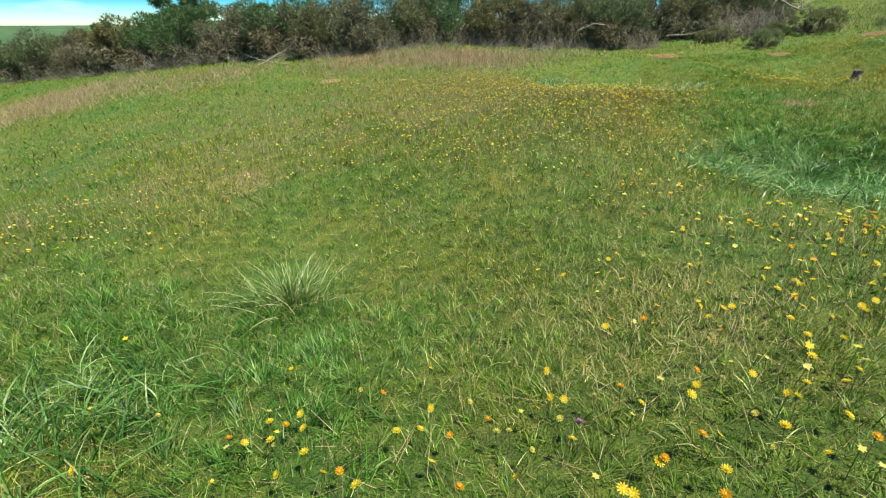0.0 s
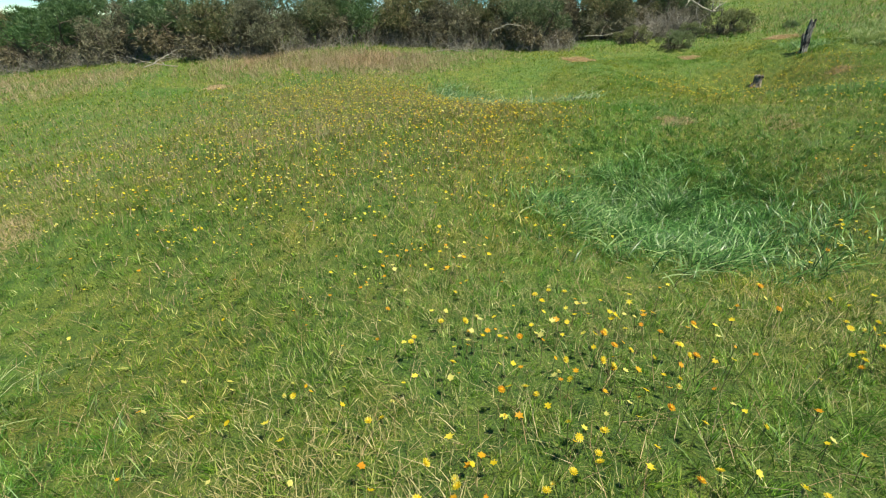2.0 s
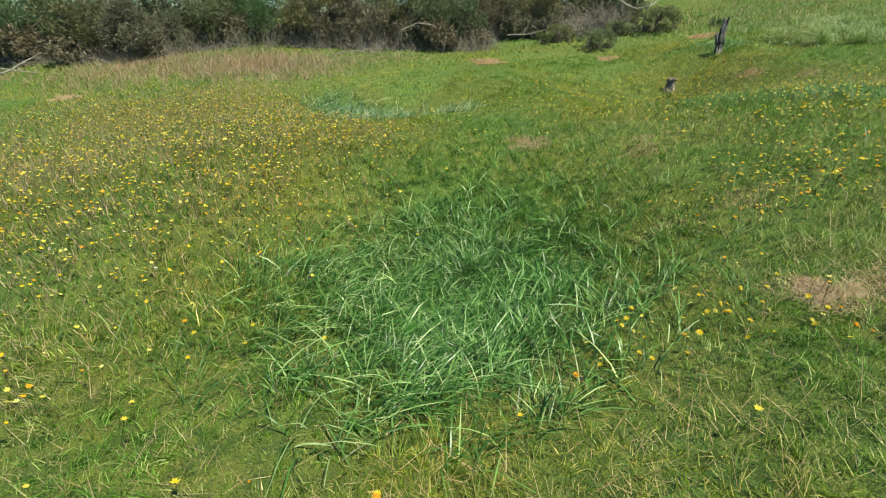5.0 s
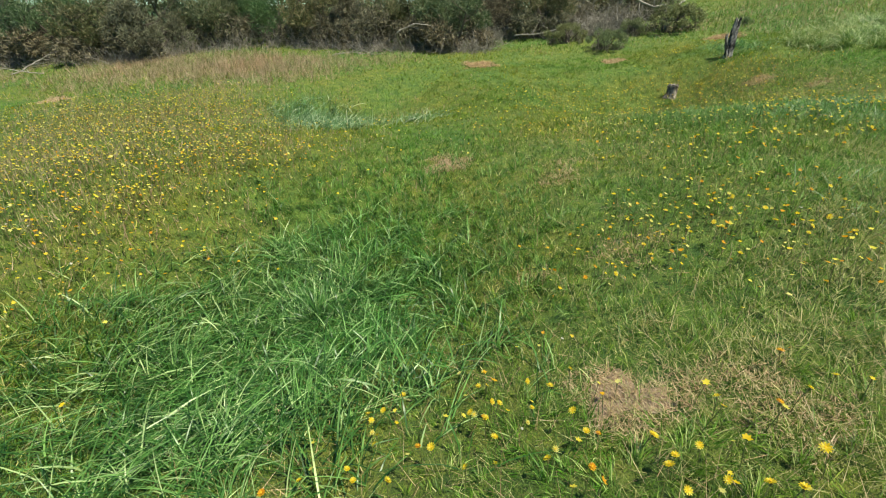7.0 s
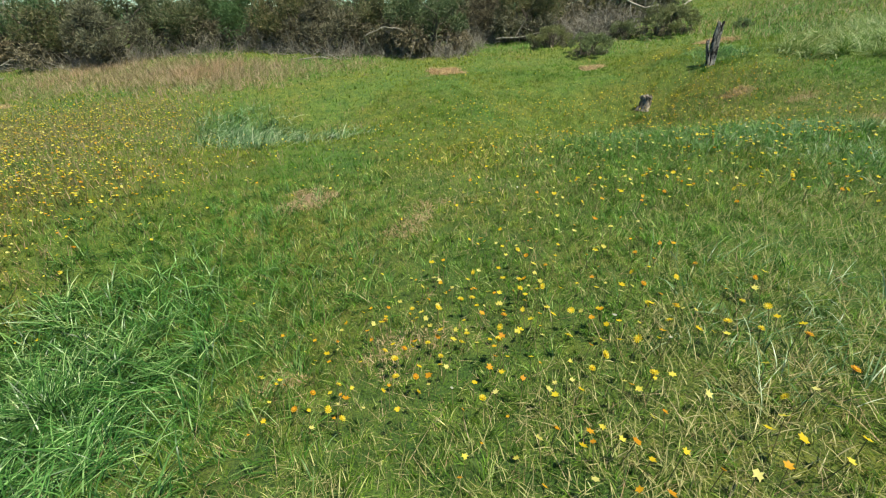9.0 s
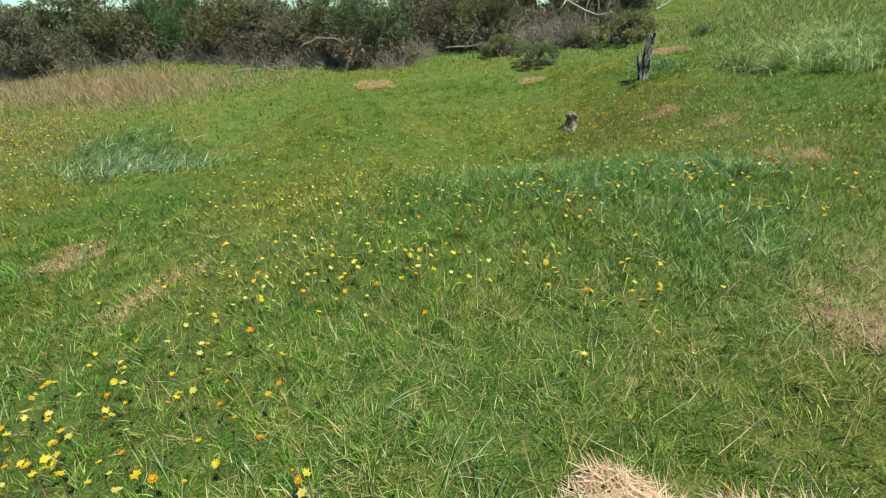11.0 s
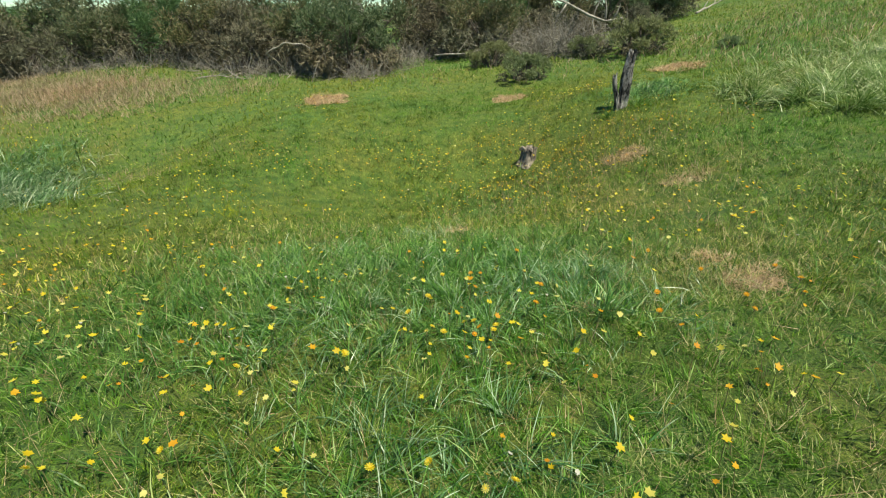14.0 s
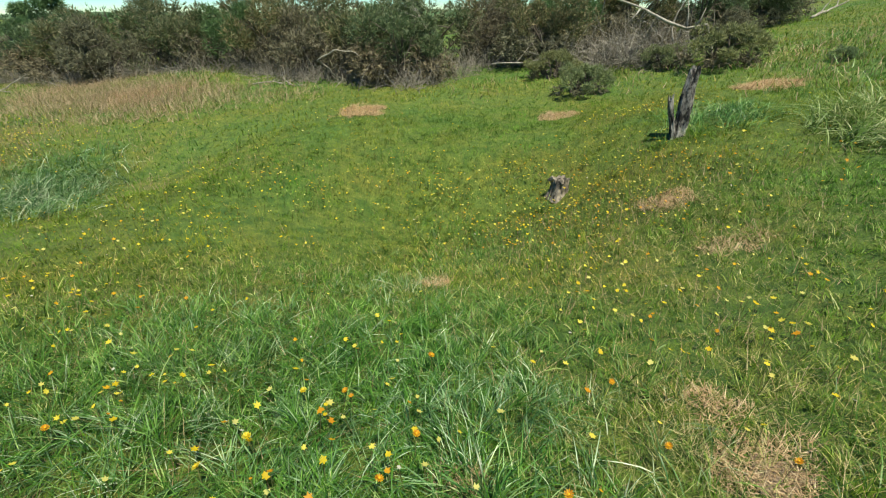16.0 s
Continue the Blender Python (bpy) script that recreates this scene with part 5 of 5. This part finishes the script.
flower_drift("orange_flower_drift", fx[k], fy[k], rng.uniform(0.012, 0.02, int(k.sum())), M_ORANGE, "orange fading flowers scattered through the meadow")

ORANGE_BEDS = [(12.4, 13.4, 1.0, 0.5, 220), (1.7, 4.0, 0.4, 0.3, 24), (7.3, 5.4, 0.6, 0.5, 26), (2.2, 2.7, 0.6, 0.5, 24), (0.5, 11.8, 2.2, 1.0, 240), (11.9, 8.4, 0.8, 0.5, 22), (8.0, 5.6, 0.5, 0.6, 30)]
xs = np.concatenate([a + rng.normal(0, rx, c) for a, b, rx, ry, c in ORANGE_BEDS])
ys = np.concatenate([b + rng.normal(0, ry, c) for a, b, rx, ry, c in ORANGE_BEDS])
flower_drift("orange_flower_bed", xs, ys, rng.uniform(0.008, 0.016, len(xs)), M_ORANGE, "beds of orange fading flowers")
HAZE = [(-2.5, 7.6, 2.2, 1.5, 1100), (1.3, 8.0, 1.8, 1.2, 1300), (0.6, 11.4, 2.2, 1.6, 1900), (-4.5, 11.5, 2.6, 1.8, 800), (1.5, 13.6, 2.0, 0.9, 800), (-4.5, 5.2, 1.2, 1.0, 350), (1.6, 6.3, 1.4, 0.7, 350), (12.4, 13.0, 1.3, 0.7, 260)]
xs = np.concatenate([a + rng.normal(0, rx, c) for a, b, rx, ry, c in HAZE])
ys = np.concatenate([b + rng.normal(0, ry, c) for a, b, rx, ry, c in HAZE])
k = cover(xs, ys, LUSH + SEDGE, 0.5, 0.9) < 0.25
xs, ys = xs[k], ys[k]
half = rng.uniform(0, 1, len(xs)) < 0.6
flower_drift("small_yellow_drift", xs[half], ys[half], rng.uniform(0.006, 0.012, int(half.sum())), M_YELLOW, "golden haze of small yellow flowers", (0.07, 0.14), stems=False)
flower_drift("small_pale_drift", xs[~half], ys[~half], rng.uniform(0.006, 0.011, int((~half).sum())), M_PALE, "golden haze of small pale flowers", (0.07, 0.14), stems=False)
x, y = xs + rng.normal(0, 0.15, len(xs)), ys + rng.normal(0, 0.15, len(xs))
blades("dry_flower_stalks", np.repeat(x, 5) + rng.normal(0, 0.12, 5 * len(x)), np.repeat(y, 5) + rng.normal(0, 0.12, 5 * len(x)), rng.uniform(0.07, 0.16, 5 * len(x)), rng.uniform(0.005, 0.010, 5 * len(x)),
       rng.uniform(0, 45, 5 * len(x)), rng.uniform(0, 0.3, 5 * len(x)), M_SEED, "tan stalks among the small flowers", "stalks", segs=1)
pick = rng.permutation(len(fx))[:420]
flower_drift("seed_heads", fx[pick] + rng.normal(0, 0.1, 420), fy[pick] + rng.normal(0, 0.1, 420), rng.uniform(0.008, 0.013, 420), M_FLUFF, "grey fluffy seed heads among the flowers")

CLOSE_BEDS = [(12.2, 8.2, 0.4, 0.3, 24), (13.0, 10.1, 0.35, 0.35, 20), (8.1, 5.3, 0.4, 0.35, 26), (7.1, 5.9, 0.4, 0.35, 20), (10.2, 8.1, 0.4, 0.3, 18), (2.8, 3.0, 0.4, 0.35, 26), (1.1, 3.0, 0.45, 0.35, 14),
              (12.9, 8.1, 0.35, 0.25, 14), (9.0, 7.1, 0.4, 0.3, 14), (2.1, 3.9, 0.5, 0.35, 16), (8.6, 7.0, 0.6, 0.4, 24), (9.6, 7.6, 0.5, 0.4, 16), (2.0, 2.3, 0.4, 0.3, 20), (1.5, 1.9, 0.3, 0.3, 14), (8.05, 4.8, 0.3, 0.2, 16), (8.4, 4.5, 0.25, 0.2, 8)]
LATE_BEDS = [(1.6, 4.0, 0.4, 0.25, 34), (2.4, 2.9, 0.4, 0.25, 34), (12.4, 13.4, 0.9, 0.4, 150), (11.6, 14.5, 0.6, 0.3, 80), (9.9, 14.3, 0.6, 0.3, 60), (0.6, 12.6, 1.6, 1.0, 260), (2.4, 7.4, 0.8, 0.6, 110),
             (3.6, 8.3, 0.5, 0.4, 70), (8.2, 6.2, 0.5, 0.4, 24), (8.5, 7.3, 0.4, 0.3, 18), (11.3, 8.7, 0.4, 0.3, 16), (12.7, 10.5, 0.4, 0.3, 24), (7.8, 11.4, 0.6, 0.6, 40), (7.1, 9.2, 0.4, 0.3, 20), (7.9, 5.4, 0.4, 0.4, 16)]
xs = np.concatenate([a + rng.normal(0, rx, c) for a, b, rx, ry, c in LATE_BEDS + CLOSE_BEDS])
ys = np.concatenate([b + rng.normal(0, ry, c) for a, b, rx, ry, c in LATE_BEDS + CLOSE_BEDS])
k = cover(xs, ys, LUSH + SEDGE, 0.5, 0.9) < 0.25
xs, ys = xs[k], ys[k]
pick = rng.uniform(0, 1, len(xs))
for name, k, material, label in (("golden_flower_bed", pick < 0.5, M_YELLOW, "golden yellow flowers in loose beds"), ("lemon_flower_bed", (pick >= 0.5) & (pick < 0.75), M_PALE, "lemon yellow flowers in loose beds"),
                                 ("rusty_flower_bed", pick >= 0.75, M_ORANGE, "rusty orange fading flowers in loose beds")):
    flower_drift(name, xs[k], ys[k], rng.uniform(0.014, 0.022, int(k.sum())), material, label)
x, y = np.repeat(xs, 3) + rng.normal(0, 0.06, 3 * len(xs)), np.repeat(ys, 3) + rng.normal(0, 0.06, 3 * len(xs))
blades("rusty_stalks", x, y, rng.uniform(0.07, 0.15, len(x)), rng.uniform(0.002, 0.004, len(x)), rng.uniform(0, 45, len(x)), rng.uniform(0, 0.3, len(x)), M_SEED, "rusty dry stalks among the flowers", "stalks", segs=1)
PALE_PATCHES = [(8.3, 4.6, 0.7, 1.0), (7.7, 4.3, 0.6, 0.9), (9.0, 5.2, 0.6, 0.9), (12.4, 6.9, 0.6, 1.0), (12.8, 7.4, 0.5, 0.9), (12.0, 6.7, 0.5, 1.0), (12.0, 7.1, 0.5, 1.0), (1.2, 2.6, 0.6, 0.8), (0.9, 2.0, 0.5, 0.7)]
x, y = patch_points(PALE_PATCHES, 1500, 0.02, 0.5, 1.0)
n = len(x)
blades("faded_grass", x, y, rng.uniform(0.05, 0.13, n), rng.uniform(0.0025, 0.0045, n), rng.uniform(15, 75, n), rng.uniform(0.0, 0.5, n), M_PALE_GRASS, "faded straw-coloured blades through the short turf", "grass")

# ---- distance ----
def far_hills(name, way_deg, dist, width, height, seed, material, label):
    """A low ridge far off, with a rounded, uneven crest."""
    n, m = 60, 8
    a = radians(way_deg)
    c, r = np.array([math.sin(a), math.cos(a)]) * dist, np.array([math.cos(a), -math.sin(a)])
    V = []
    for j in range(m):
        t = j / (m - 1)
        for i in range(n):
            s = (i / (n - 1) - 0.5) * width
            p = c + r * s + np.array([math.sin(a), math.cos(a)]) * (t - 0.5) * dist * 0.25
            top = height * (0.75 + 0.25 * math.sin(s / width * 9 + seed) + 0.12 * math.sin(s / width * 31 + 2 * seed)) * math.sin(math.pi * t) * min(1, 4 * (0.5 - abs(i / (n - 1) - 0.5)) + 0.05)
            V.append((p[0], p[1], -12 + top))
    T = []
    for j in range(m - 1):
        for i in range(n - 1):
            q = j * n + i
            T += [(q, q + 1, q + n + 1), (q, q + n + 1, q + n)]
    ob = mesh_part(name, tri_mesh(name, np.array(V), np.array(T)), material)
    return tagged(ob, label, "hills", kind="structure")


far_hills("backdrop_hills", -22, 420, 620, 15.5, 1.0, M_HILL, "low green hills in the distance")
far_hills("backdrop_ridge", -40, 1500, 2400, 14.0, 2.6, M_HILL, "far blue-green ridge on the horizon")
far_hills("backdrop_hills_east", 14, 520, 420, 14.5, 3.1, M_HILL, "low green hills beyond the hedge")


def tree(x, y, z, height, seed, label, name="tree", leaves=5200, size=0.2, spread=0.42):
    rnd = random.Random(seed)
    base = base_at(name, x, y, z)
    bm = bmesh.new()
    trunk = limb_points((0, 0, -0.2), (0.05, 0, 1), height * 0.6, 6, 0.1, rnd)
    tube(bm, trunk, [0.035 * height * (1 - 0.6 * i / 6) for i in range(7)], 8, 0.1, seed)
    centres, radii = [], []
    for i in range(16):
        p = trunk[rnd.randint(2, 6)]
        a = rnd.uniform(0, math.tau)
        q = limb_points(p, (math.cos(a), math.sin(a), rnd.uniform(0.2, 1.2)), height * rnd.uniform(0.22, spread), 5, 0.25, rnd)
        tube(bm, q, [0.013 * height * (1 - 0.8 * j / 5) for j in range(6)], 5, 0.1, seed + i)
        centres.append(tuple(q[-1]))
        radii.append(height * rnd.uniform(0.09, 0.16))
    part("trunk", bm, M_BARK, base)
    sprigs("crown", centres, leaves, radii, size, 0.8, M_GREEN, base, seed=seed, upward=0.2)
    return tagged(base, label, "tree")


tree(-12.0, 24.4, None, 3.6, 61, "dark green broadleaf tree rising above the hedge", spread=0.34)
tree(-165.0, 250.0, -6.0, 10.5, 62, "single round dark tree on a far hill", leaves=2600, size=1.1, spread=0.4)
